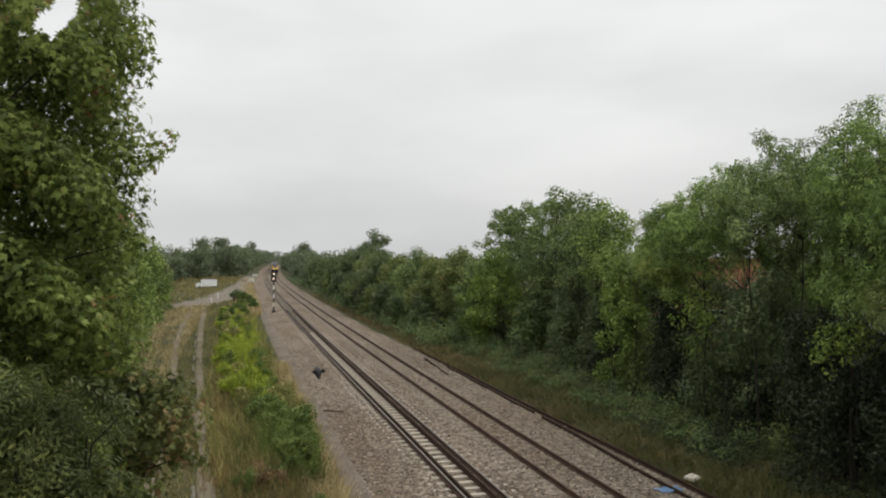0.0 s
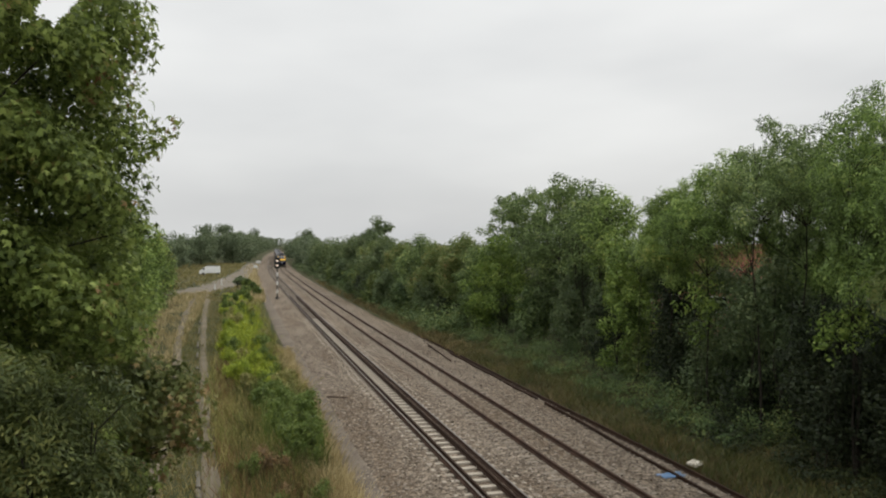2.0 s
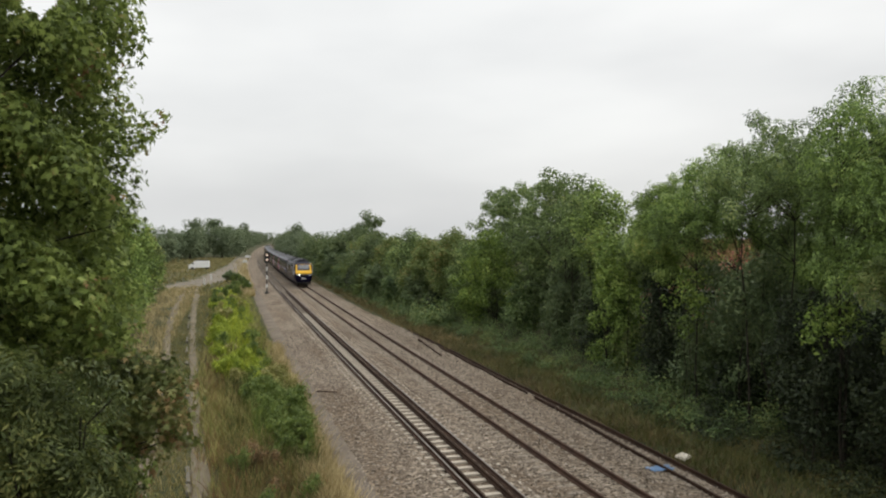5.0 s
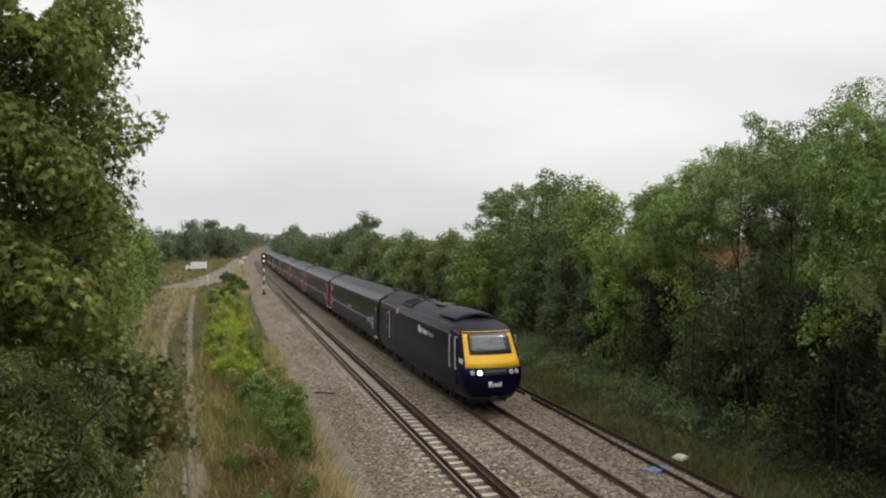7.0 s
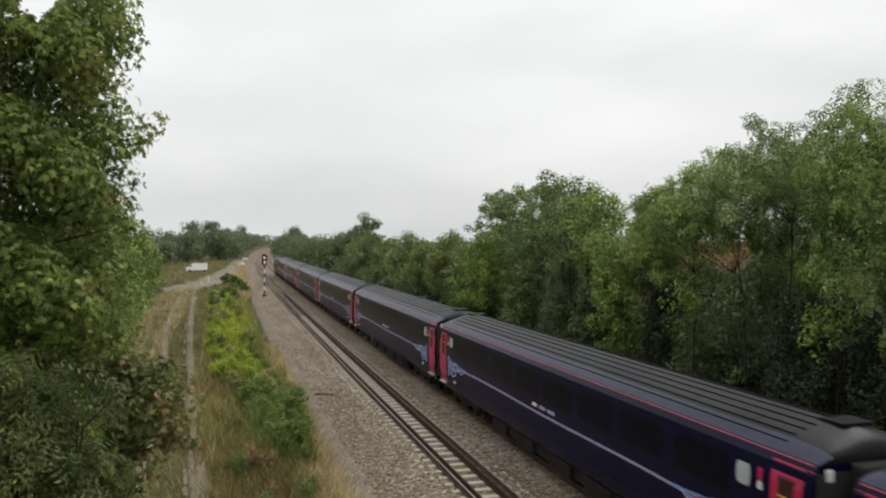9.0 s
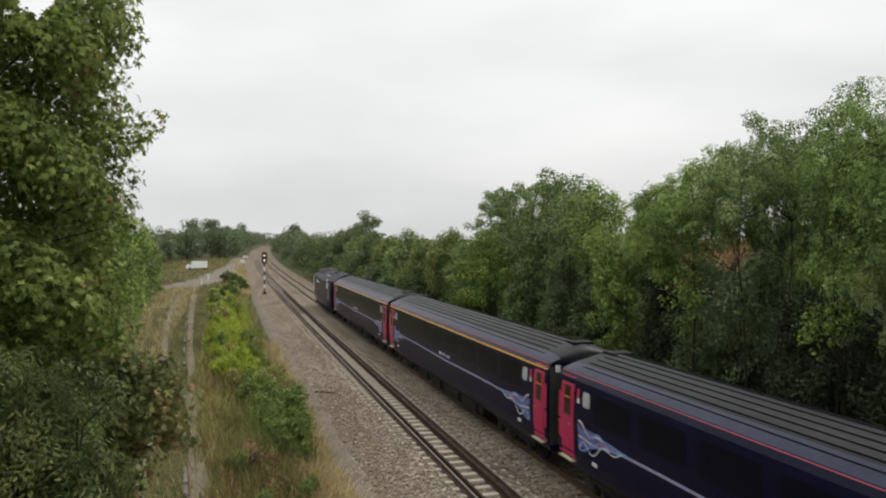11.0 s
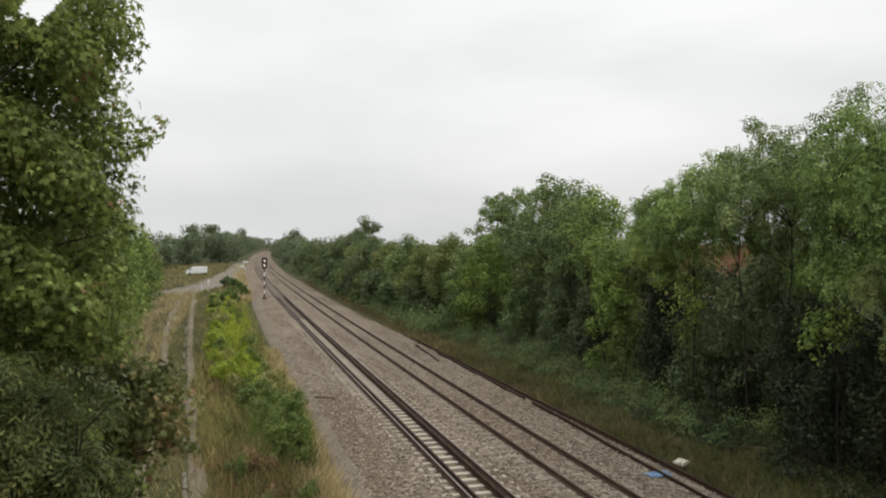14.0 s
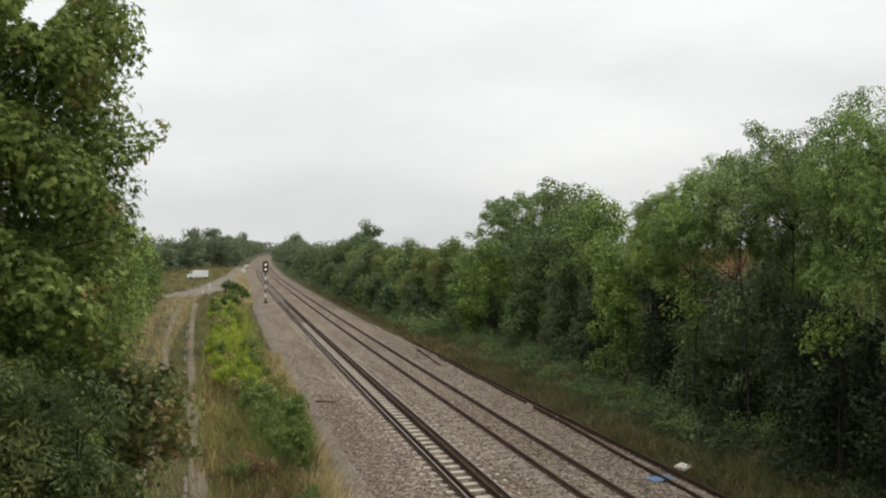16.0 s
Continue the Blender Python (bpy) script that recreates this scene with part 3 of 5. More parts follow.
strip("dirt_track", [(-2.5, 8, .6), (-2.5, 22, .55), (-2.5, 27, .4), (-2.85, 40, .28), (-4.17, 63, .28), (-4.96, 82, .34), (-5.7, 118, .45)], M_DIRT, "worn wheel rut of a dirt lane beside the line", "path")
strip("dirt_track", [(-.55, 8, .3), (-.63, 24, .3), (-.85, 29, .26), (-1.36, 39, .24), (-2.33, 62, .26), (-3.04, 82, .32), (-4.12, 118, .5)], M_DIRT, "worn wheel rut of a dirt lane with broken kerb", "path")
def make_cess():
    ds = list(np.arange(10, 120, 1.0))
    verts, faces = [], []
    for d in ds:
        e = .1 * noise.noise((d * .3, 2, 0)) + .05 * noise.noise((d * 1.1, 5, 0))
        for x, z in ((3.25 + e, -.46), (3.42 + e, -.352), (3.8 + .4 * e, -.335), (4.2 + e, -.322), (4.4 + 1.5 * e, -.36)):
            verts.append(at_line(x, d, z))
    for i in range(len(ds) - 1):
        for j in range(4):
            a = i * 5 + j
            faces.append((a, a + 1, a + 6, a + 5))
    ob = mesh_object("cess_path", verts, faces, M_CESS, smooth=True)
    tagged(ob, "trodden fine stone path beside the ballast", "path", kind="structure")


make_cess()
strip("gravel_road", [(-12, 114, 2.0), (-7.2, 123, 3.0), (-3.4, 138, 3.4), (-2.0, 153, 3.2), (-.7, 172, 2.8), (0.2, 195, 2.4), (.9, 230, 2.0), (1.2, 300, 1.7)], M_GRAVEL, "pale gravel access road meeting the dirt lane", "road", 0.02)


# ------------------------------------------------------------------ road bridge under and behind the camera
def make_bridge():
    root = new("road_bridge")
    part("deck", box_bm(64, 9.0, .7, (6, -4.35, 5.6), .04), M_KERB, root)
    for y in (-.02, -8.6):
        part("parapet", box_bm(64, .35, .9, (6, y, 6.3), .04), M_OLDBRICK, root, "brick parapet")
    for x in (-17, 27.0):
        part("abutment", box_bm(16, 8.4, 5.75, (x, -4.35, 2.4), .04), M_OLDBRICK, root, "brick abutment")
    tagged(root, "brick road bridge over the tracks and lane", "bridge", kind="structure")


make_bridge()


# ------------------------------------------------------------------ tracks
def rail_profile(x, top=0.0, h=0.16):
    return [(x - .07, top - h), (x - .065, top - h + .02), (x - .012, top - h + .04), (x - .012, top - .045), (x - .036, top - .035), (x - .036, top - .004),
            (x + .036, top - .004), (x + .036, top - .035), (x + .012, top - .045), (x + .012, top - h + .04), (x + .065, top - h + .02), (x + .07, top - h)]


def sleeper_mesh(material):
    """Concrete sleeper, dipped in the middle, with sloped sides."""
    verts, faces = [], []
    st = [(-1.25, 0.0), (-1.2, .02), (-.5, .02), (-.3, 0.0), (.3, 0.0), (.5, .02), (1.2, .02), (1.25, 0.0)]
    for x, e in st:
        t = -0.165 + e - 0.02
        verts += [(x, -.14, -.36), (x, -.11, t), (x, .11, t), (x, .14, -.36)]
    for i in range(len(st) - 1):
        for j in range(3):
            faces.append((i * 4 + j, i * 4 + j + 1, (i + 1) * 4 + j + 1, (i + 1) * 4 + j))
    faces += [(3, 2, 1, 0), (28, 29, 30, 31)]
    me = bpy.data.meshes.new("sleeper")
    me.from_pydata(verts, [], faces)
    me.materials.append(material)
    return me


def make_track(mid, half, smat, top_mat, label, first, last):
    root = new("railway_track")
    for s in (-half, half):
        v, f = sweep(rail_profile(mid + s), ALONG)
        rail = mesh_object("rail", v, f, M_RAIL, root)
        v, f = sweep([(mid + s - .03, -.0045), (mid + s - .026, 0.0), (mid + s + .026, 0.0), (mid + s + .03, -.0045)], ALONG)
        head = mesh_object("rail_head", v, f, top_mat, rail, "worn running surface")
    me = sleeper_mesh(smat)
    n = 0
    d = first
    joined_v, joined_f = [], []
    base_v = [v.co.copy() for v in me.vertices]
    base_f = [tuple(p.vertices) for p in me.polygons]
    while d < last:
        m = Matrix.Translation(at_line(mid + 0.02 * math.sin(d * 7), d, 0)) @ Matrix.Rotation(-math.atan(slope(d)) + 0.008 * math.sin(d * 13), 4, "Z")
        if 10 < d < 75:
            ob = new("sleeper", me)
            ob.parent = root
            ob.matrix_basis = m
        else:
            k = len(joined_v)
            joined_v += [m @ v for v in base_v]
            joined_f += [tuple(k + i for i in f) for f in base_f]
        d += 0.65
    rest = mesh_object("sleepers_beyond", joined_v, joined_f, M_SLEEPER2, root)
    tagged(rest, kind="stuff")
    tagged(root, label, "railway track", "pair of railway tracks", kind="structure")
    return root


make_track(NEAR, .61, M_SLEEPER, M_RAILTOP, "railway track with pale concrete sleepers and worn bright rails", -8, 260)
make_track(FAR, .64, M_SLEEPER2, M_RAIL, "railway track with dull brown rails, sleepers sunk in ballast", -8, 260)


def loose_rail(lat0, lat1, d0, d1, top, label, wob=0.05):
    ds = [d0 + (d1 - d0) * i / 30 for i in range(31)]
    verts, faces = [], []
    base = rail_profile(0, 0)
    n = len(base)
    for i, d in enumerate(ds):
        lat = lat0 + (lat1 - lat0) * i / 30 + wob * math.sin(i * 0.55 + lat0)
        for x, z in base:
            verts.append(at_line(lat + x, d, z + top))
    for i in range(30):
        for j in range(n):
            k = (j + 1) % n
            faces.append((i * n + j, i * n + k, (i + 1) * n + k, (i + 1) * n + j))
    faces += [tuple(range(n))[::-1], tuple(30 * n + j for j in range(n))]
    ob = mesh_object("spare_rail", verts, faces, M_RUST)
    return tagged(ob, label, "rail", "spare rails lying by the tracks")


loose_rail(NEAR - .40, NEAR - .40, -30, 105, -0.02, "rusty spare rail lying inside the near running rail", 0.0)
loose_rail(NEAR + .34, NEAR + .34, -30, 105, -0.02, "rusty spare rail lying on the sleeper ends", 0.0)
loose_rail(14.2, 14.2, 6, 60, -0.20, "long rusty rail dumped along the ballast shoulder", 0.03)
loose_rail(13.15, 13.85, 10, 33, -0.2, "rusty rail dumped on the ballast shoulder", 0.03)
loose_rail(13.85, 14.0, 34, 50, -0.23, "short rusty rail half sunk in ballast", 0.03)
loose_rail(13.0, 13.5, 46, 54, -0.2, "rusty offcut of rail on the ballast", 0.02)


# ------------------------------------------------------------------ train
def side_x(z):
    """Half width of the coach body at height z."""
    return float(np.interp(z, [0.75, 0.95, 1.2, 2.0, 2.9, 3.2, 3.38, 3.52, 3.65, 3.75, 3.83, 3.87], [1.2, 1.3, 1.345, 1.37, 1.345, 1.305, 1.21, 1.04, .82, .52, .25, 0.0]))


def ribbon(name, pts, width, s, material, parent, off=0.006, label=""):
    """A painted line on the body's side: points (y, z), on side s."""
    verts, faces = [], []
    n = len(pts)
    for i, (y, z) in enumerate(pts):
        y2, z2 = pts[min(i + 1, n - 1)]
        y1, z1 = pts[max(i - 1, 0)]
        L = math.hypot(y2 - y1, z2 - z1) or 1
        ny, nz = -(z2 - z1) / L, (y2 - y1) / L
        for k in (-1, 1):
            yy, zz = y + k * ny * width / 2, z + k * nz * width / 2
            verts.append((s * (side_x(zz) + off), yy, zz))
    for i in range(n - 1):
        f = (2 * i, 2 * i + 2, 2 * i + 3, 2 * i + 1)
        faces.append(f if s < 0 else f[::-1])
    return mesh_object(name, verts, faces, material, parent, label)


def panel(name, y0, y1, z0, z1, s, material, parent, off=0.008, rows=5, round_=0.0, label=""):
    """A sheet that follows the body's side, with a small edge return."""
    verts, faces = [], []
    for i in range(rows):
        z = z0 + (z1 - z0) * i / (rows - 1)
        inset = round_ if i in (0, rows - 1) else 0
        ys = [y0 + inset, y1 - inset]
        verts += [(s * (side_x(z) + off), ys[0], z), (s * (side_x(z) + off), ys[1], z), (s * (side_x(z) - .03), ys[0], z), (s * (side_x(z) - .03), ys[1], z)]
    for i in range(rows - 1):
        a, b = i * 4, i * 4 + 4
        fs = [(a, a + 1, b + 1, b), (a + 2, a, b, b + 2), (a + 1, a + 3, b + 3, b + 1)]
        faces += [f if s > 0 else f[::-1] for f in fs]
    k = (rows - 1) * 4
    faces += [(0, 2, 3, 1), (k, k + 1, k + 3, k + 2)]
    return mesh_object(name, verts, faces, material, parent, label)


def make_bogie(y, parent):
    bm = box_bm(0.14, 3.4, 0.22, (-1.08, 0, 0.62), 0.03)
    box_bm(0.14, 3.4, 0.22, (1.08, 0, 0.62), 0.03, bm)
    box_bm(2.2, 0.5, 0.25, (0, 0, 0.62), 0.03, bm)
    for s in (-1, 1):
        for e in (-1.3, 1.3):
            box_bm(0.2, 0.34, 0.34, (s * 1.1, e, 0.48), 0.04, bm)
        cyl_bm(0.12, 0.12, 0.4, (s * 1.1, 0.3, 0.85), "z", 10, bm)
        cyl_bm(0.12, 0.12, 0.4, (s * 1.1, -0.3, 0.85), "z", 10, bm)
    b = part("bogie", bm, M_UNDER, parent, "grimy bogie frame")
    b.location = (0, y, 0)
    for e in (-1.3, 1.3):
        bm = cyl_bm(0.46, 0.46, 0.13, (-0.65, e, 0.46), "x", 24)
        cyl_bm(0.46, 0.46, 0.13, (0.65, e, 0.46), "x", 24, bm)
        cyl_bm(0.08, 0.08, 1.6, (0, e, 0.46), "x", 10, bm)
        part("wheelset", bm, M_UNDER, b)
    return b


def body_shell(L, parent, roof_mat):
    """Sides and ends in one mesh, the ribbed roof in another."""
    zs = [0.75, 0.85, 0.95, 1.2, 1.6, 2.0, 2.5, 2.9, 3.2, 3.38]
    verts, faces = [], []
    ring = [(-side_x(z), z) for z in zs] + [(side_x(z), z) for z in zs[::-1]]
    n = len(ring)
    for y in (-L / 2, L / 2):
        verts += [(x, y, z) for x, z in ring]
    faces += [(j, n + j, n + j + 1, j + 1) for j in range(n - 1) if j != len(zs) - 1]
    faces += [(n - 1, 2 * n - 1, n, 0)]
    faces += [tuple(range(n)), tuple(range(2 * n - 1, n - 1, -1))]
    mesh_object("body", verts, faces, M_NAVY, parent)
    top = [3.38, 3.45, 3.52, 3.59, 3.65, 3.7, 3.75, 3.79, 3.83, 3.855, 3.87]
    arc = []
    for k, z in enumerate(top):
        arc.append((-side_x(z), z))
    arc = arc + [(-x, z) for x, z in arc[-2::-1]]
    # ribs run the length of the roof
    fine = []
    for (x1, z1), (x2, z2) in zip(arc, arc[1:]):
        fine.append((x1, z1))
    fine.append(arc[-1])
    verts, faces = [], []
    n = len(fine)
    # the roof's ends are domed
    for y, drop in ((-L / 2, .5), (-L / 2 + .12, .3), (-L / 2 + .35, .1), (-L / 2 + .8, 0), (L / 2 - .8, 0), (L / 2 - .35, .1), (L / 2 - .12, .3), (L / 2, .5)):
        verts += [(x, y, z - (z - 3.38) * drop) for x, z in fine]
    edge = []
    for i in range(7):
        for j in range(n - 1):
            f = (i * n + j, (i + 1) * n + j, (i + 1) * n + j + 1, i * n + j + 1)
            (edge if j < 3 or j >= n - 4 else faces).append(f)
    faces += [tuple(range(n)), tuple(range(8 * n - 1, 7 * n - 1, -1))]
    mesh_object("cantrail", verts, edge, M_CANTRAIL, parent, "blue grey painted roof edge", True)
    return mesh_object("roof", verts, faces, roof_mat, parent, "ribbed grey roof", True)


def roof_ribs(parent, y0, y1, material, xs=(-1.02, -.84, -.63, -.42, -.21, 0, .21, .42, .63, .84, 1.02)):
    zs = np.linspace(3.2, 3.87, 40)
    wx = np.array([side_x(z) for z in zs])
    for x in xs:
        z = float(np.interp(-abs(x), -wx, zs)) if abs(x) > 0.01 else 3.87
        bm = box_bm(0.026, y1 - y0, 0.036, (0, 0, 0.002), 0.008)
        o = part("roof_rib", bm, material, parent)
        tilt = math.atan2(float(np.interp(-abs(x) + .05, -wx, zs)) - float(np.interp(-abs(x) - .05, -wx, zs)), .1) if abs(x) > 0.05 else 0
        o.matrix_basis = pose(x, (y0 + y1) / 2, z, 0, math.degrees(tilt) * (1 if x > 0 else -1), 0)


def wave(y0, y1, z, amp, freq, ph, n=26, grow=0.0):
    return [(y0 + (y1 - y0) * i / (n - 1), z + grow * i / (n - 1) + amp * (0.25 + i / (n - 1)) * math.sin(freq * i / (n - 1) + ph)) for i in range(n)]


COACH = 22.2


def make_coach(first, lead_door=True):
    root = new("passenger_coach")
    L = COACH
    body_shell(L, root, M_ROOF)
    # ribs darker than the roof: the grooves' shadow lines put into colour
    roof_ribs(root, -L / 2 + .95, L / 2 - .95, M_ROOFDK)
    for e in (-1, 1):
        bm = box_bm(1.15, 0.36, 2.4, (0, e * (L / 2 + .2), 2.15), 0.06)
        for k in range(3):
            box_bm(1.25, .05, 2.5, (0, e * (L / 2 + .08 + .11 * k), 2.15), .02, bm)
        part("gangway", bm, M_BLACK, root, "black ribbed rubber gangway")
        part("end_wall", box_bm(2.56, .03, 2.3, (0, e * (L / 2 + .014), 2.1), .01), M_BLACK, root, "plain black end sheet")
        bm = box_bm(.7, 0.6, 0.05, (0.1, e * (L / 2 - .8), 3.855), 0.02)
        part("roof_vent", bm, M_ROOFDK, root, "low roof ventilator")
        make_bogie(e * 8.0, root)
        for s in (-1, 1):
            bm = cyl_bm(0.16, 0.16, 0.3, (s * 0.88, e * (L / 2 + .14), 1.05), "y", 12)
            part("buffer", bm, M_BLACK, root)
            part("end_lamp", box_bm(.16, .06, .2, (s * 1.02, e * (L / 2 + .02), 3.2), .015), M_PALE, root, "pale box lamp on the coach end")
    bm = box_bm(2.3, 9.5, 0.5, (0, 0, 0.62), 0.06)
    for y in (-3.4, -1.1, 1.6, 3.9):
        box_bm(2.5, 1.5, 0.42, (0, y, 0.55), 0.05, bm)
    part("underframe", bm, M_UNDER, root, "grimy equipment boxes under the floor")
    for s in (-1, 1):
        for k in range(8):
            y = -8.05 + 2.3 * k
            panel("window", y - .92, y + .92, 2.28, 3.02, s, M_GLASS, root, .005, 5, .05, "tinted passenger window")
        for e in (-1, 1):
            y = e * (L / 2 - .6)
            red = M_RED if lead_door or e > 0 else M_NAVY
            door = panel("door", y - .39, y + .39, 1.05, 3.26, s, red, root, .012, 7, .0, "magenta red door" if red is M_RED else "navy door")
            panel("window_frame", y - .22, y + .22, 2.16, 3.02, s, M_NAVY if red is M_NAVY else M_MAROON, door, .016, 3, .0)
            panel("door_window", y - .18, y + .18, 2.2, 2.98, s, M_DOORGLASS, door, .022, 3, .0)
            panel("droplight_bar", y - .19, y + .19, 2.66, 2.69, s, M_GOLD if red is M_RED else M_STEEL, door, .028, 3, .0)
            part("door_handle", box_bm(.03, .14, .035, (s * (side_x(1.95) + .03), y - e * .2, 1.95), .008), M_LOUVRE, door, "metal door handle")
            part("door_step", box_bm(.14, .84, .035, (s * (side_x(1.0) + .06), y, .98), .008), M_STEP, root, "dusty cream footstep")
            panel("end_panel", e * (L / 2 - .11) - .08, e * (L / 2 - .11) + .08, 1.05, 3.26, s, red, root, .006, 5, 0)
            if red is M_RED:
                panel("notice", y - e * 1.12 - .19, y - e * 1.12 + .19, 2.58, 2.98, s, M_NOTICE, root, .014, 5, .04, "pale grey frosted window")
                panel("door_sign", y - e * .66 - .06, y - e * .66 + .06, 2.78, 3.0, s, M_RED, root, .014, 3)
                panel("door_sign", y - e * .66 - .06, y - e * .66 + .06, 2.62, 2.76, s, M_PALE, root, .014, 3)
                panel("number_bar", y - e * 1.6 - .12, y - e * 1.6 + .12, 1.16, 1.26, s, M_PALE, root, .012, 3)
            for q, g in enumerate((.16, .02, -.18, -.34)):
                ribbon("swirl", wave(e * 8.2, e * (L / 2 - 1.3), 1.86, .03, 5 + q, q * 2.0, 24, g), .17, s, M_FLAME, root, .007 + .001 * q, "dark blue flame shape")
            # streaming lines curl beside each door
            for q, (mat, w) in enumerate(((M_BLUE, .05), (M_WHITE, .05), (M_PINK, .035), (M_BLUE, .045), (M_WHITE, .035), (M_LILAC, .03), (M_BLUE, .045), (M_WHITE, .025), (M_BLUE, .03), (M_PINK, .025))):
                y0, y1 = e * (7.2 + .22 * (q % 6)), e * (L / 2 - 1.3 - .03 * (q % 3))
                ribbon("swirl", wave(y0, y1, 1.86, .05 + .016 * q, 5.0 + 1.1 * q, q * 1.3, 30, (.14, -.16, .05, -.38, .18, -.28, .1, -.44, -.05, .02)[q]), w * 1.15, s, mat, root, .010 + .002 * q)
        ribbon("waist_line", [(-8.3 + 16.6 * i / 20, 1.86 + .02 * math.sin(i * .5)) for i in range(21)], .07, s, M_LILAC, root, .012)
        ribbon("cantrail_line", [(-L / 2 + .05, 3.355), (L / 2 - .05, 3.355)], .024, s, M_PINK, root, .014)
        if first:
            ribbon("first_class_line", [(-L / 2 + .05, 3.19), (L / 2 - .05, 3.19)], .055, s, M_GOLD, root, .014, "amber first class line")
        for i, (w, mt) in enumerate(((.26, M_WHITE), (.1, M_PINK), (.42, M_LILAC), (.5, M_LILAC))):
            y = (-.85, -.6, -.22, .4)[i] * (-1 if s < 0 else 1) - .4
            panel("lettering_bar", y - w / 2, y + w / 2, 1.99, 2.09, s, mt, root, .008, 3)
    return root


# ---- power car: horizontal slices, the nose raked back
PL = 17.6


def nose_y(z):
    return -PL / 2 + float(np.interp(z, [0.35, 0.6, 1.0, 1.5, 1.82, 1.92, 3.22, 3.36, 3.5, 3.7, 3.82, 3.87], [0.6, .3, 0.03, .04, .12, .2, 1.08, 1.35, 1.75, 2.6, 3.5, 4.5]))


def power_x(z):
    return float(np.interp(z, [0.35, 0.6, 0.95, 1.2, 2.0, 2.9, 3.2, 3.4, 3.6, 3.74, 3.83, 3.87], [1.12, 1.24, 1.3, 1.345, 1.37, 1.335, 1.26, 1.1, .82, .52, .25, 0.02]))


def nose_taper(z):
    return float(np.interp(z, [.35, .7, 1.05, 1.6, 3.1, 3.87], [.66, .74, .84, .88, .9, 1.0]))


def front_at(x, z):
    """Front surface of the nose at sideways place x and height z."""
    w = power_x(z) * nose_taper(z)
    f = min(1.0, abs(x) / w)
    return nose_y(z) + 0.22 * f ** 2.2


def front_sheet(name, x0, x1, z0, z1, material, parent, off, label="", nx=8, nz=6, trim=0.0, top=1.0):
    """A sheet on the nose; top: its width at the upper edge as a share of that at the lower."""
    verts, faces = [], []
    for j in range(nz + 1):
        z = z0 + (z1 - z0) * j / nz
        for i in range(nx + 1):
            x = (x0 + (x1 - x0) * i / nx) * (1 + (top - 1) * j / nz)
            if trim and j in (0, nz):
                x = x * (1 - trim)
            verts.append((x, front_at(x, z) - off, z + off * 0.4))
    for j in range(nz):
        for i in range(nx):
            a = j * (nx + 1) + i
            faces.append((a, a + 1, a + nx + 2, a + nx + 1))
    ob = mesh_object(name, verts, faces, material, parent, label, smooth=True)
    sol = ob.modifiers.new("thickness", "SOLIDIFY")
    sol.thickness, sol.offset = 0.02, -1
    return ob


def roof_arch(name, y, width, reach, material, parent, label=""):
    """A bar bent over the roof from side to side."""
    zs = np.linspace(3.2, 3.87, 40)
    wx = np.array([side_x(z) for z in zs])
    verts, faces = [], []
    n = 13
    for i in range(n):
        x = -reach + 2 * reach * i / (n - 1)
        z = float(np.interp(-abs(x), -wx, zs)) + .03
        verts += [(x, y - width / 2, z), (x, y + width / 2, z), (x, y - width / 2, z - .08), (x, y + width / 2, z - .08)]
    for i in range(n - 1):
        a, b = 4 * i, 4 * i + 4
        faces += [(a, b, b + 1, a + 1), (a, a + 2, b + 2, b), (a + 1, b + 1, b + 3, a + 3)]
    return mesh_object(name, verts, faces, material, parent, label)


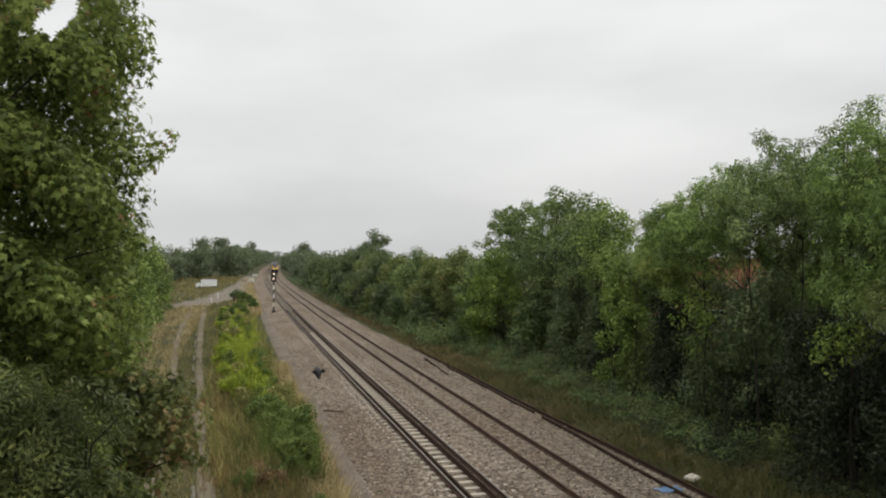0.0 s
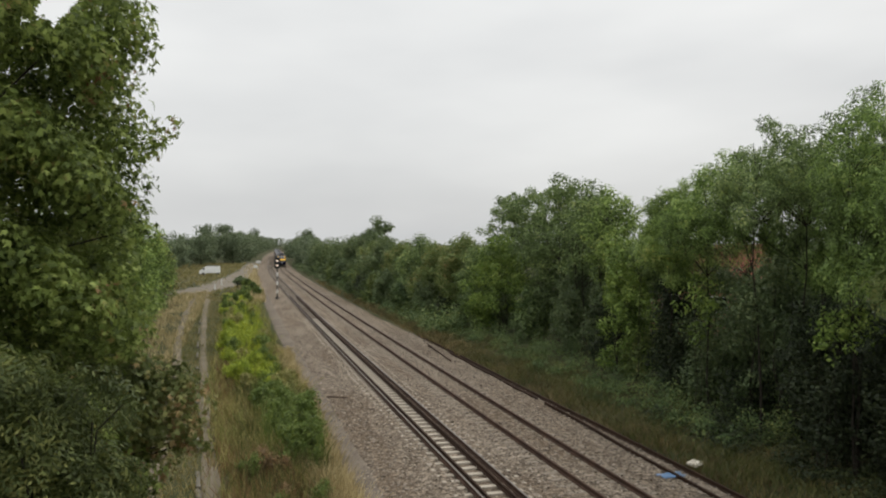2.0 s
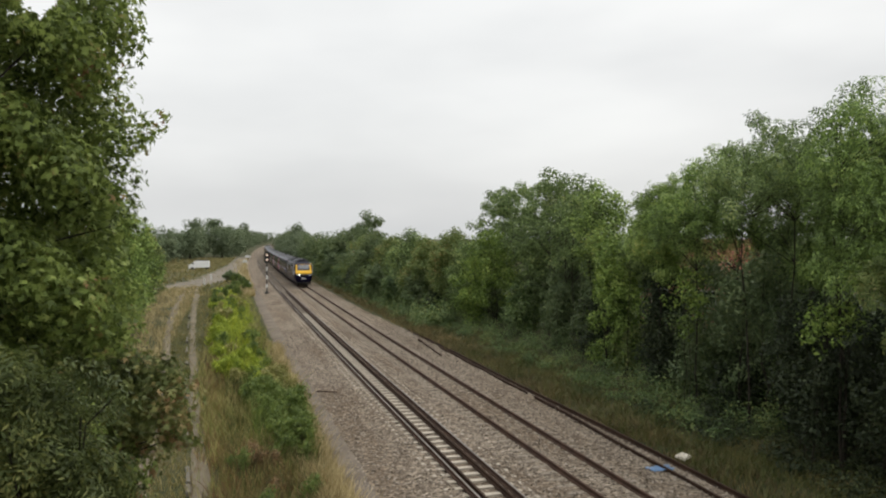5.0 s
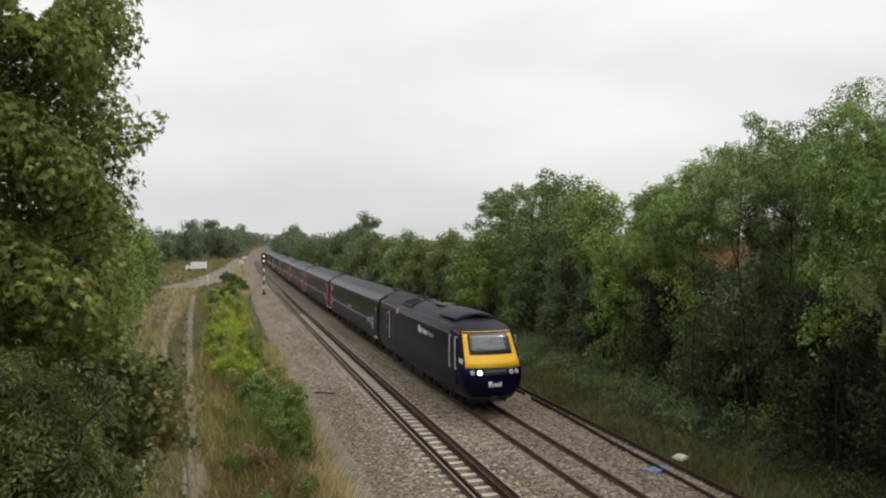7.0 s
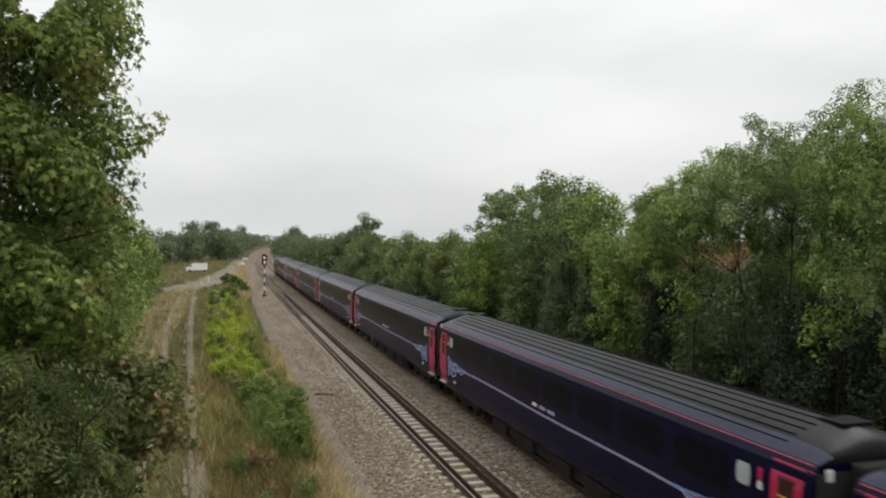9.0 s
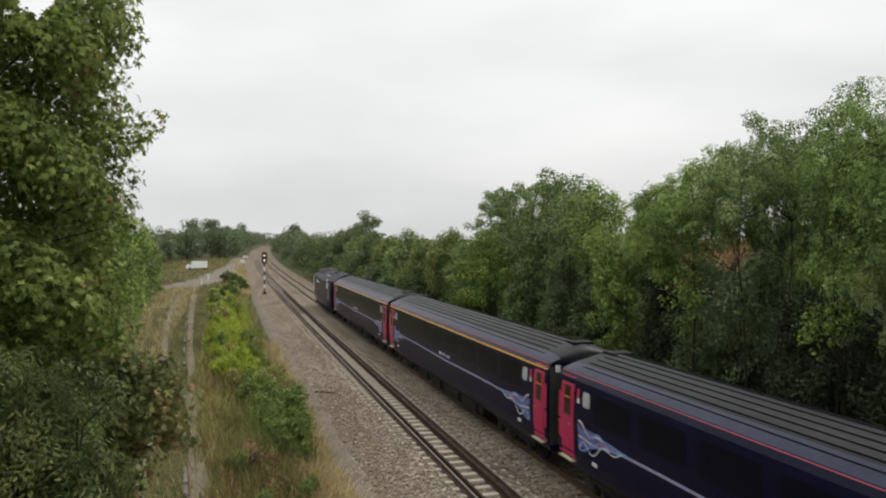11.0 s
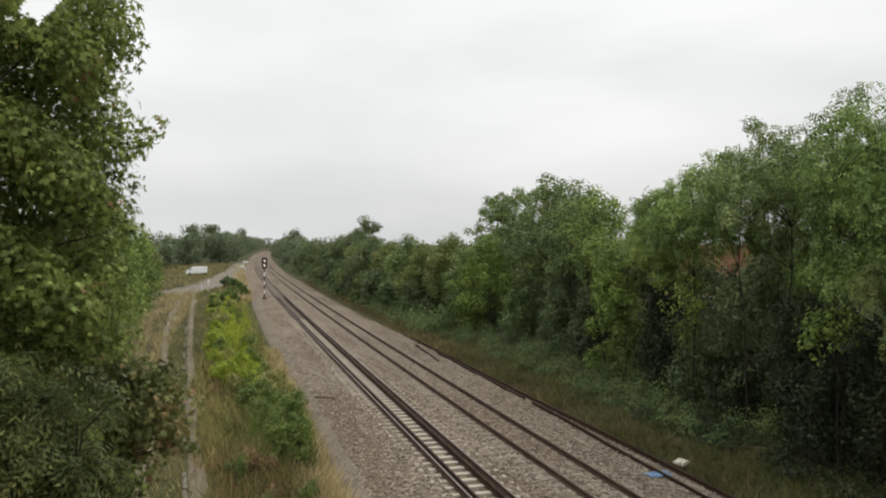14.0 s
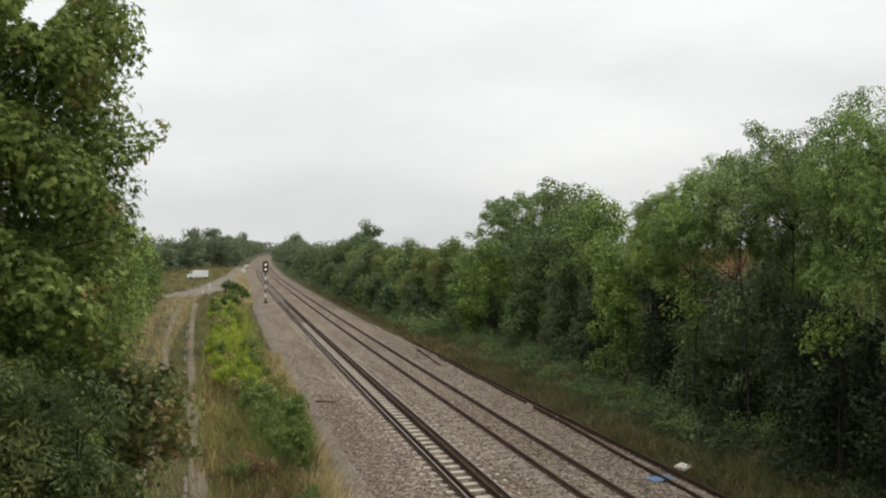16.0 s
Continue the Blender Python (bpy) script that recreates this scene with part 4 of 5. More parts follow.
def make_power_car(fan_mat, lamp_mat, crest):
    root = new("power_car")
    zs = [.58, .64, .7, .95, 1.2, 1.5, 1.68, 1.82, 1.92, 2.2, 2.5, 2.8, 3.0, 3.12, 3.22, 3.3, 3.4, 3.5, 3.6, 3.68, 3.74, 3.79, 3.83, 3.855, 3.87]
    NF = 9
    rows = []
    for z in zs:
        w, t = power_x(z), nose_taper(z)
        y1 = 8.02
        half = []
        for y in (y1, 4.0, 0.0, -3.0, -4.6):
            half.append((-w, y))
        for k in range(1, 6):
            f = k / 5
            a = -4.6 + (front_at(w * t, z) + 0.02 + 4.6) * f
            if front_at(w * t, z) > -4.8:
                a = -4.6 - 0.02 * k if z < 3.8 else -4.6 - .01 * k
            half.append((-(w + (w * t - w) * f ** 1.6), a))
        wt = w * t
        for k in range(1, NF + 1):
            x = -wt * (1 - k / NF)
            half.append((x, front_at(x, z) if front_at(0, z) < -4.7 else -4.66))
        full = half + [(-x, y) for x, y in half[-2::-1]]
        rows.append([(x, y, z) for x, y in full])
    n = len(rows[0])
    V = [v for r in rows for v in r]
    sets = {"body": [], "roof": [], "valance": []}
    for j in range(len(rows) - 1):
        zc = (zs[j] + zs[j + 1]) / 2
        for i in range(n - 1):
            f = (j * n + i, j * n + i + 1, (j + 1) * n + i + 1, (j + 1) * n + i)
            key = "roof" if zc > 3.23 else ("valance" if zc < .7 else "body")
            if key == "valance" and not 5 < i < n - 7:
                continue
            sets[key].append(f)
    top = (len(rows) - 1) * n
    sets["roof"].append(tuple(top + i for i in range(n)))
    rear = [j * n for j in range(len(rows))] + [j * n + n - 1 for j in range(len(rows))][::-1]
    sets["body"].append(tuple(rear))
    for key, mat in (("body", M_NAVY), ("roof", M_POWERROOF), ("valance", M_BLACK)):
        used = sorted({i for f in sets[key] for i in f})
        re = {i: k for k, i in enumerate(used)}
        mesh_object(key, [V[i] for i in used], [tuple(re[i] for i in f) for f in sets[key]], mat, root, "", True)
    # front
    front_sheet("yellow_front_panel", -1.17, 1.17, 1.88, 3.24, M_YELLOW, root, .012, "bright yellow warning panel", nx=14, top=.9)
    front_sheet("windscreen_rim", -.93, .93, 2.36, 3.17, M_MAROON, root, .022, "thin dark red windscreen rim", trim=.03, top=.95)
    sc = front_sheet("windscreen", -.9, .9, 2.39, 3.14, M_BLACK, root, .03, "black windscreen surround", trim=.05, top=.95)
    front_sheet("glass", -.82, .82, 2.46, 3.08, M_SCREEN, sc, .042, "grey reflecting windscreen glass", trim=.04, top=.95)
    front_sheet("blind_edge", -.76, .76, 2.8, 2.825, M_LOUVRE, sc, .05, "pale edge of the sun blind", nx=4, nz=1)
    front_sheet("centre_bar", -.02, .02, 2.8, 3.06, M_LOUVRE, sc, .05, "pale bar behind the glass", nx=1, nz=2)
    wv = [(-.62 + .11 * i, 2.62 - .02 * i) for i in range(9)]
    bm = bmesh.new()
    for (xa, za), (xb, zb) in zip(wv, wv[1:]):
        q = [bm.verts.new((x, front_at(x, z) - .07, z + dz)) for x, z, dz in ((xa, za, -.012), (xb, zb, -.012), (xb, zb, .014), (xa, za, .014))]
        bm.faces.new(q)
    part("wiper", bm, M_BLACK, sc, "black wiper arm")
    front_sheet("light_cluster_panel", -1.12, 1.12, 1.54, 1.85, M_NAVY, root, .014, "dark headlight strip")
    front_sheet("light_recess", -.45, .5, 1.58, 1.8, M_BLACK, root, .024, "black grille between the lamps", nx=4, nz=2)
    for x, r, m, lab in ((-.64, .105, lamp_mat, "headlight"), (-.93, .1, M_LENS, "unlit marker lamp"), (.7, .105, M_LENS, "unlit headlight"), (.95, .1, M_LENS, "unlit marker lamp")):
        bm = cyl_bm(r, r * .85, .07, (x, front_at(x, 1.7) - .03, 1.7), "y", 18)
        part("headlight", bm, m, root, lab)
    for x0, x1, z1 in ((-.3, -.16, 1.34), (-.13, -.08, 1.26), (-.05, .04, 1.26), (.07, .15, 1.26), (.18, .24, 1.32)):
        front_sheet("lettering_bar", x0, x1, 1.12, z1, M_WHITE, root, .012, nx=2, nz=2)
    bm = box_bm(.3, .3, .25, (0, -PL / 2 + .3, .66), .05)
    part("coupler_cover", bm, M_BLACK, root)
    bm = box_bm(1.7, .1, .16, (0, -PL / 2 + 1.1, .4), .03)
    part("snow_plough", bm, M_BLACK, root)
    # sides
    for s in (-1, 1):
        for k in range(5):
            z = 3.1 + .075 * k
            bm = box_bm(.02, 10.0, .022, (s * (side_x(z) + .008), -1.7, z), .005)
            part("louvre_bar", bm, M_LOUVRE, root, "pale cantrail louvre bar")
        door = panel("cab_door", -7.4, -6.9, 1.0, 3.05, s, M_NAVY, root, .008, 6, .0, "navy cab door")
        door.location.x = -s * .075
        panel("door_window", -7.3, -7.0, 2.2, 2.9, s, M_GLASS, door, .014, 3)
        for y in (-7.5, -6.8):
            bm = cyl_bm(.017, .017, 1.36, (s * (1.4 - .07 + .04 * (y > -7)), y, 2.38), "z", 8)
            for z in (1.74, 3.02):
                cyl_bm(.014, .014, .12, (s * (1.34 - .07 + .04 * (y > -7)), y, z), "x", 6, bm)
            part("handrail", bm, M_WHITE, root, "white grab rail")
        d2 = panel("guard_door", 5.1, 6.15, 1.0, 3.0, s, M_NAVY, root, .008, 6, .0, "navy guard door")
        panel("window_frame", 5.2, 6.05, 1.98, 2.84, s, M_LOUVRE, d2, .011, 5, .08, "dull metal window frame")
        panel("door_window", 5.26, 5.99, 2.04, 2.78, s, M_GLASS, d2, .016, 5, .08)
        bm = cyl_bm(.016, .016, 1.5, (s * 1.42, 4.95, 2.25), "z", 8)
        part("handrail", bm, M_PALE, root, "white grab rail")
        if crest:
            plate = panel("notice", 3.45, 4.6, 2.42, 2.88, s, M_WHITE, root, .01, 3, 0, "white plate with a dark crest")
            panel("crest", 4.08, 4.46, 2.5, 2.8, s, M_MAROON, plate, .014, 3)
            panel("crest_centre", 4.18, 4.34, 2.56, 2.72, s, M_PALE, plate, .017, 3)
        panel("drain_cover", 3.33, 3.47, 2.98, 3.24, s, M_PALE, root, .02, 3, 0, "pale cover at the louvres' end")
        # lettering: a bold word, a red mark and two paler words, as bars of their size
        at = -4.45 if s > 0 else -1.45
        for w, h, gap, mt in ((.16, .3, .03, M_WHITE), (.1, .2, .03, M_WHITE), (.13, .2, .04, M_WHITE), (.1, .22, .05, M_WHITE), (.17, .16, .1, M_RED), (.2, .24, .03, M_PALE), (.12, .16, .03, M_PALE), (.13, .16, .03, M_PALE), (.14, .2, .13, M_PALE),
                              (.24, .22, .03, M_LOUVRE), (.12, .16, .03, M_LOUVRE), (.13, .18, .03, M_LOUVRE), (.12, .2, .03, M_LOUVRE), (.12, .16, .03, M_LOUVRE), (.15, .16, .03, M_LOUVRE)):
            y0, y1 = (at, at + w) if s > 0 else (at - w, at)
            panel("lettering_bar", y0, y1, 2.58, 2.58 + h, s, mt, root, .007, 3)
            at += (w + gap) * (1 if s > 0 else -1)
        for k in range(4):
            panel("number_bar", -8.2 + .12 * k, -8.12 + .12 * k, 2.02, 2.2, s, M_PALE, root, .004, 3).location.x = -s * .125
        ribbon("cantrail_line", [(3.5, 3.27), (7.98, 3.27)], .035, s, M_PINK, root, .012)
        ribbon("cantrail_line", [(-7.9, 3.2), (-6.7, 3.27)], .03, s, M_PINK, root, .0).location.x = -s * .06
    # roof gear: fan opening with pale frame at the inner end, exhausts further on
    for y in (1.45, 3.45):
        roof_arch("fan_frame", y, .11, 1.02, fan_mat, root, "frame of roof fan opening")
    for s in (-1, 1):
        bar = part("fan_frame", box_bm(.11, 2.0, .05, (0, 0, 0), .02), fan_mat, root, "frame of roof fan opening")
        bar.matrix_basis = pose(s * 1.0, 2.45, 3.55, 0, s * 36, 0)
    for k in range(9):
        roof_arch("grille_bar", 1.6 + .21 * k, .02, .9, M_BLACK, root)
    # black sheets stand in for the darkness inside the open fan well
    for s in (-1, 0, 1):
        g = part("fan_grille", box_bm(.62, 1.9, .03, (0, 0, 0), .01), M_BLACK, root, "dark roof fan grille")
        g.matrix_basis = pose(s * .58, 2.45, 3.83 - .14 * abs(s), 0, s * 22, 0)
    # dark ribs again carry the shadow of the roof's grooves
    for x in (-.9, -.62, -.32, 0, .32, .62, .9):
        z = 3.88 - .21 * x * x
        o = part("roof_rib", box_bm(.024, 4.2, .026, (0, 0, 0), .008), M_ROOFDK, root)
        o.matrix_basis = pose(x, 5.75, z, 0, math.degrees(.42 * x), 0)
    # raised hump behind the cab dome, with a dark mouth at its rear
    hv, hf = [], []
    for y, k in ((-6.35, .0), (-6.15, .045), (-5.4, .06), (-4.0, .055), (-3.45, .045), (-3.3, -.01)):
        for i in range(13):
            x = -1.0 + 2.0 * i / 12
            hv.append((x * (1 if y > -6 else .96), y, 3.865 - .22 * x * x + k * (1 - abs(x) ** 5)))
    for j in range(5):
        hf += [(j * 13 + i, j * 13 + i + 1, j * 13 + 14 + i, j * 13 + 13 + i) for i in range(12)]
    mesh_object("intake_hump", hv, hf, M_POWERROOF, root, "raised air intake cover behind the cab", True)
    roof_arch("intake_lip", -6.3, .14, .96, M_BLACK, root, "black lip at the cab dome")
    # black block in place of the recess's dark inside
    part("intake_mouth", box_bm(.8, .25, .06, (.1, -3.25, 3.86), .02), M_BLACK, root, "dark mouth of the intake cover")
    part("exhaust", box_bm(.5, .6, .05, (0, .7, 3.87), .02), M_BLACK, root, "sooty exhaust housing")
    part("silencer", box_bm(.8, 1.5, .03, (0, -1.5, 3.86), .012), M_SOOT, root, "sooty silencer hatch")
    part("lifting_eye", box_bm(.3, .12, .1, (.5, 3.75, 3.84), .02), M_BLACK, root)
    make_bogie(-5.1, root)
    make_bogie(4.9, root)
    bm = box_bm(2.3, 5.6, .6, (0, .1, .62), .06)
    box_bm(2.5, 2.0, .5, (0, 1.4, .55), .05, bm)
    box_bm(2.5, 1.6, .5, (0, -1.2, .55), .05, bm)
    part("underframe", bm, M_UNDER, root, "grimy tanks and boxes")
    part("end_wall", box_bm(2.56, .03, 2.3, (0, 8.036, 2.1), .01), M_BLACK, root, "plain black end sheet")
    for s in (-1, 1):
        part("end_lamp", box_bm(.12, .05, .2, (s * 1.2, 8.06, 3.06), .015), M_PALE, root, "pale box lamp on the car's end")
    return root


lead = tagged(make_power_car(M_ROOF, M_LAMP, False), "navy power car with yellow nose leading the train", "locomotive", "cars of the train")
tail = tagged(make_power_car(M_NOTICE, M_LENS, True), "navy power car trailing at the train's end", "locomotive", "cars of the train")
coach_std = tagged(make_coach(False), "navy passenger coach with magenta doors and streaming lines", "railway coach", "cars of the train")
coach_first = tagged(make_coach(True), "navy first class coach with amber line and magenta doors", "railway coach", "cars of the train")
coach_lead = tagged(make_coach(False, False), "navy passenger coach with navy door next to the power car", "railway coach", "cars of the train")
coaches = [coach_lead, coach_std] + [copy_thing(coach_std, Matrix.Identity(4)) for _ in range(4)] + [coach_first, copy_thing(coach_first, Matrix.Identity(4))]


# ------------------------------------------------------------------ signal and lineside furniture
def make_signal():
    root = new("railway_signal")
    x, y, _ = at_line(5.15, 103.8)
    root.location = (x, y, -0.35)
    h = 3.9
    bands = 7
    for k in range(bands):
        bm = cyl_bm(.085, .085, h / bands, (0, 0, .25 + h / bands * (k + .5)), "z", 14)
        part("post_band", bm, M_WHITE if k % 2 else M_BLACK, root, "white band" if k % 2 else "black band")
    part("base", box_bm(.5, .5, .3, (0, 0, .15), .03), M_BLACK, root, "dark concrete base")
    head = part("signal_head", box_bm(.68, .3, 1.45, (0, 0, 4.8), .08), M_BLACK, root, "black signal head")
    for z in (4.48, 5.1):
        part("lamp", cyl_bm(.115, .115, .06, (0, -.17, z), "y", 20), M_SIGNAL, head, "glowing signal lamp")
        bm = bmesh.new()
        r = bmesh.ops.create_cone(bm, cap_ends=False, segments=16, radius1=.24, radius2=.24, depth=.35, matrix=Matrix.Translation((0, -.3, z)) @ Matrix.Rotation(radians(90), 4, "X"))
        bmesh.ops.delete(bm, geom=[f for f in bm.faces if f.calc_center_median().z < z - .1], context="FACES")
        part("hood", bm, M_BLACK, head)
    tagged(root, "two-lamp railway signal on a black and white banded post", "signal")


make_signal()


def make_van():
    root = new("box_van")
    x, y, _ = at_line(-6.7, 187)
    root.location = (x, y, -0.4)
    root.rotation_euler = (0, 0, radians(-3))
    part("box_body", box_bm(3.2, 2.0, 1.6, (.4, 0, 1.32), .06), M_VAN, root, "plain white box body")
    bm = bmesh.new()
    v = [(-2.55, .35), (-2.55, 1.15), (-2.1, 1.3), (-1.55, 1.85), (-1.22, 1.95), (-1.22, .35)]
    va = [bm.verts.new((a, -.95, b)) for a, b in v]
    vb = [bm.verts.new((a, .95, b)) for a, b in v]
    bm.faces.new(va)
    bm.faces.new(vb[::-1])
    for i in range(6):
        j = (i + 1) % 6
        bm.faces.new((va[j], va[i], vb[i], vb[j]))
    bmesh.ops.recalc_face_normals(bm, faces=bm.faces)
    part("cab", bm, M_VAN, root, "white cab")
    part("side_window", box_bm(.4, .03, .36, (-1.6, -.96, 1.5), .02), M_GLASS, root)
    for a in (-1.75, 1.5):
        for s in (-.85, .85):
            part("wheel", cyl_bm(.34, .34, .22, (a, s, .34), "y", 18), M_BLACK, root, "black tyre")
    part("roof_rack", box_bm(3.0, 1.7, .1, (.4, 0, 2.17), .02), M_BLACK, root, "dark rack on the van roof")
    tagged(root, "white box van with a dark roof rack parked outdoors", "van")


make_van()


def marker(name, lat, d, h, w, mat, label, category, z=-0.4, cap=None):
    root = new(name)
    root.location = at_line(lat, d, z)
    part("post", box_bm(w, w, h, (0, 0, h / 2), w * .12), mat, root)
    if cap:
        part("plate", box_bm(cap[0], .05, cap[1], (0, -w / 2 - .03, h - cap[1] / 2), .01), M_WHITE, root, "white plate")
    return tagged(root, label, category)


marker("marker_post", -3.57, 129.3, .9, .2, M_WHITE, "short white marker post by the lane", "post")
marker("marker_post", -2.87, 141, 1.0, .24, M_WHITE, "short white marker post by the lane", "post")
marker("lineside_sign", 2.98, 109.9, 1.3, .1, M_STEEL, "small pale sign on a post beside the cess", "sign", cap=(.5, .6))
marker("equipment_cabinet", 3.19, 219, 1.3, 1.2, M_WHITE, "white lineside equipment cabinet", "cabinet")
marker("lineside_sign", 3.6, 262, 1.6, .1, M_STEEL, "white lineside board on a post", "sign", cap=(1.6, .7))

def make_kerb():
    root = new("kerb_edging")
    me = None
    for k in range(62):
        d = 21 + .92 * k
        la = float(np.interp(d, [8, 24, 29, 39, 62, 82], [-.55, -.63, -.85, -1.36, -2.33, -3.04])) - .36
        if noise.noise((d * .35, 3, 1)) < .0:
            continue
        if me is None:
            ob = part("kerb_stone", box_bm(.13, .86, .26, (0, 0, 0), .02), M_KERB, root)
            me = ob.data
        else:
            ob = new("kerb_stone", me)
            ob.parent = root
        ob.matrix_basis = pose(*at_line(la, d, -.39 + .05 * noise.noise((d, 0, 0))), 3 * noise.noise((d, 1, 0)), 8 * noise.noise((d, 5, 0)), 2.6 + 5 * noise.noise((d, 9, 0)))
    tagged(root, "row of broken concrete kerb stones along the dirt lane", "kerb")


make_kerb()
slab = part("concrete_slab", box_bm(.46, .4, .1, (0, 0, 0), .03), M_CONC, None)
slab.matrix_basis = pose(*at_line(14.72, 22.4, -.2), 6, -4, 28)
tagged(slab, "pale concrete slab lying beside the spare rails", "slab")


def make_tarp():
    verts, faces = [], []
    for j in range(7):
        for i in range(9):
            x, y = -.42 + .84 * i / 8, -.24 + .48 * j / 6
            verts.append((x + .06 * math.sin(j * 2.1), y + .05 * math.sin(i * 1.7), .03 + .035 * noise.noise((x * 4, y * 4, 2))))
    for j in range(6):
        for i in range(8):
            a = j * 9 + i
            faces.append((a, a + 1, a + 10, a + 9))
    ob = mesh_object("plastic_sheet", verts, faces, M_BLUETARP, smooth=True)
    ob.matrix_basis = pose(*at_line(13.42, 21.7, -.30), 0, 0, 8)
    ob.modifiers.new("thickness", "SOLIDIFY").thickness = .006
    tagged(ob, "crumpled blue plastic sheet on the ballast", "sheet")


make_tarp()
stick = part("scrap_bar", cyl_bm(.03, .026, 1.0, (0, 0, 0), "y", 8), M_RUST, None)
stick.matrix_basis = pose(*at_line(4.78, 36.8, -.27), 0, 0, 62)
tagged(stick, "thin rusty bar lying on the cess ballast", "bar")


def make_house(x, y, w, dpt, eave, ridge, turn, label):
    root = new("house")
    root.matrix_basis = pose(x, y, -.4, 0, 0, turn)
    e, r = eave + .4, ridge + .4
    part("wall", box_bm(w, dpt, e, (0, 0, e / 2)), M_BRICK, root, "red brick wall")
    bm = bmesh.new()
    o = .4
    a = [bm.verts.new(p) for p in ((-w / 2 - o, -dpt / 2 - o, e - .1), (w / 2 + o, -dpt / 2 - o, e - .1), (w / 2 + o, 0, r), (-w / 2 - o, 0, r), (-w / 2 - o, dpt / 2 + o, e - .1), (w / 2 + o, dpt / 2 + o, e - .1))]
    for f in ((0, 1, 2, 3), (3, 2, 5, 4), (0, 3, 4), (1, 5, 2), (0, 4, 5, 1)):
        bm.faces.new([a[i] for i in f])
    bmesh.ops.recalc_face_normals(bm, faces=bm.faces)
    roof = part("roof", bm, M_TILE, root, "orange clay tile roof")
    for k in range(1, 19):
        f = k / 19
        for s in (-1, 1):
            c = part("tile_course", box_bm(w + .75, .05, .02, (0, 0, 0)), M_TILE, roof)
            c.matrix_basis = Matrix.Translation((0, s * (dpt / 2 + o) * (1 - f), e - .1 + (r - e + .1) * f + .02))
    part("chimney", box_bm(.6, .9, 1.6, (w * .3, 0, r + .2), .02), M_BRICK, root)
    for k in (-.25, .25):
        win = part("window", box_bm(1.3, .08, 1.2, (w * k, -dpt / 2 - .03, e - 1.2), .02), M_WHITE, root, "white framed window")
        part("pane", box_bm(1.1, .03, 1.0, (w * k, -dpt / 2 - .08, e - 1.2)), M_GLASS, win)
    tagged(root, label, "house")


make_house(34.3, 50, 7.2, 6, 4.0, 7.0, -58, "brick house with orange tiled roof behind trackside trees")


# ------------------------------------------------------------------ trees and undergrowth
def tree_at(lat, d, *a, **k):
    return tree(lat + bend(d), d, *a, **k)


# big maple beside the bridge, with a lower bush at its foot
def rim(z):
    """How far the crown reaches towards the line at height z."""
    return float(np.interp(z, [4, 6, 7.4, 7.75, 8.2, 8.7, 9.1, 9.5, 9.9, 10.2], [-1.02, -1.1, -1.18, -1.3, -1.06, -1.3, -1.2, -1.02, -1.2, -1.42]))


EDGE = tuple((rim(4 + .145 * k) - .05 - .15 * (k % 2) + .05 * math.sin(k * 2.1), 9.3 + .3 * math.sin(k * 1.3), 4.0 + .145 * k, .3 + .09 * math.sin(k * 3.7)) for k in range(42))
FACE = tuple((-1.38 - 1.35 * ((k * 37) % 211) / 210, 8.9 + .5 * math.sin(k * 2.9), 3.7 + (6.55 if (k * 37) % 211 < 130 else 6.0) * ((k * 97) % 223) / 222, .4) for k in range(211))
BACK_FACE = tuple((-1.28 - 1.75 * ((k * 29) % 157) / 156, 10.2 + .3 * math.sin(k * 1.9), 4.2 + (6.3 if (k * 29) % 157 < 90 else 5.6) * ((k * 53) % 163) / 162, .46) for k in range(157))
TWIG = ((-.72, 9.2, 8.35, .17), (-.85, 9.2, 8.2, .24), (-.98, 9.2, 8.1, .3), (-.6, 9.2, 8.45, .1), (-1.0, 9.3, 9.45, .28), (-.98, 9.3, 9.25, .22), (-2.1, 8.8, 10.1, .16), (-2.3, 8.8, 10.0, .2))


def maple_inside(x, y, z):
    """The crown's uneven top, which rises away from the bridge: a hollow between the main crown and a lone bough."""
    x, z = x + .2 * (y - 9.2), z - .25 * (y - 9.2)
    z += .03 * math.sin(x * 23 + y * 5) + .025 * math.sin(x * 41 - y * 17)
    top = float(np.interp(x, [-9, -2.3, -2.0, -1.86, -1.74, -1.58, -1.45], [9.35, 9.38, 9.43, 9.36, 9.5, 9.72, 12]))
    lone = x < -1.93 + .12 * math.sin(z * 9) and z > 9.46 + .08 * math.sin(x * 14) and math.sin(x * 29) + math.sin(z * 27 + y * 9) > -.3
    return z < top or lone


tree(-3.6, 9.4, 10.0, 2.5, 1.6, L_MAPLE, 21, clumps=450, per=165, size=0.09, clump_r=0.44, shape="lobed", trunk_r=0.22, limbs=40, power=0.22, skew=0.9, boughs=TWIG + EDGE + FACE + BACK_FACE,
     inside=maple_inside, label="large field maple with lobed green leaves and brown seed clusters")
LOW = tuple((-.42 - 1.35 * ((k * 17) % 41) / 40, 9.35 + .3 * math.sin(k * 1.7), 4.8 + .85 * ((k * 23) % 43) / 42, .3) for k in range(41))
tree(-2.0, 9.6, 6.1, 1.5, 3.0, L_SEEDY, 22, clumps=150, per=130, size=0.085, clump_r=0.36, shape="lobed", trunk_r=0.06, limbs=40, stems=4, power=0.3, skew=0.8, boughs=LOW,
     name="shrub", category="shrub", label="leafy maple shrub beside the dirt lane")
tree(-1.62, 7.6, 6.25, .95, 2.6, L_ELDER, 23, clumps=130, per=46, size=0.3, clump_r=0.32, shape="frond", trunk_r=0.03, limbs=30, stems=3, power=0.3, skew=0.8,
     name="shrub", category="shrub", label="dark shrub with long narrow leaflets under the maple")
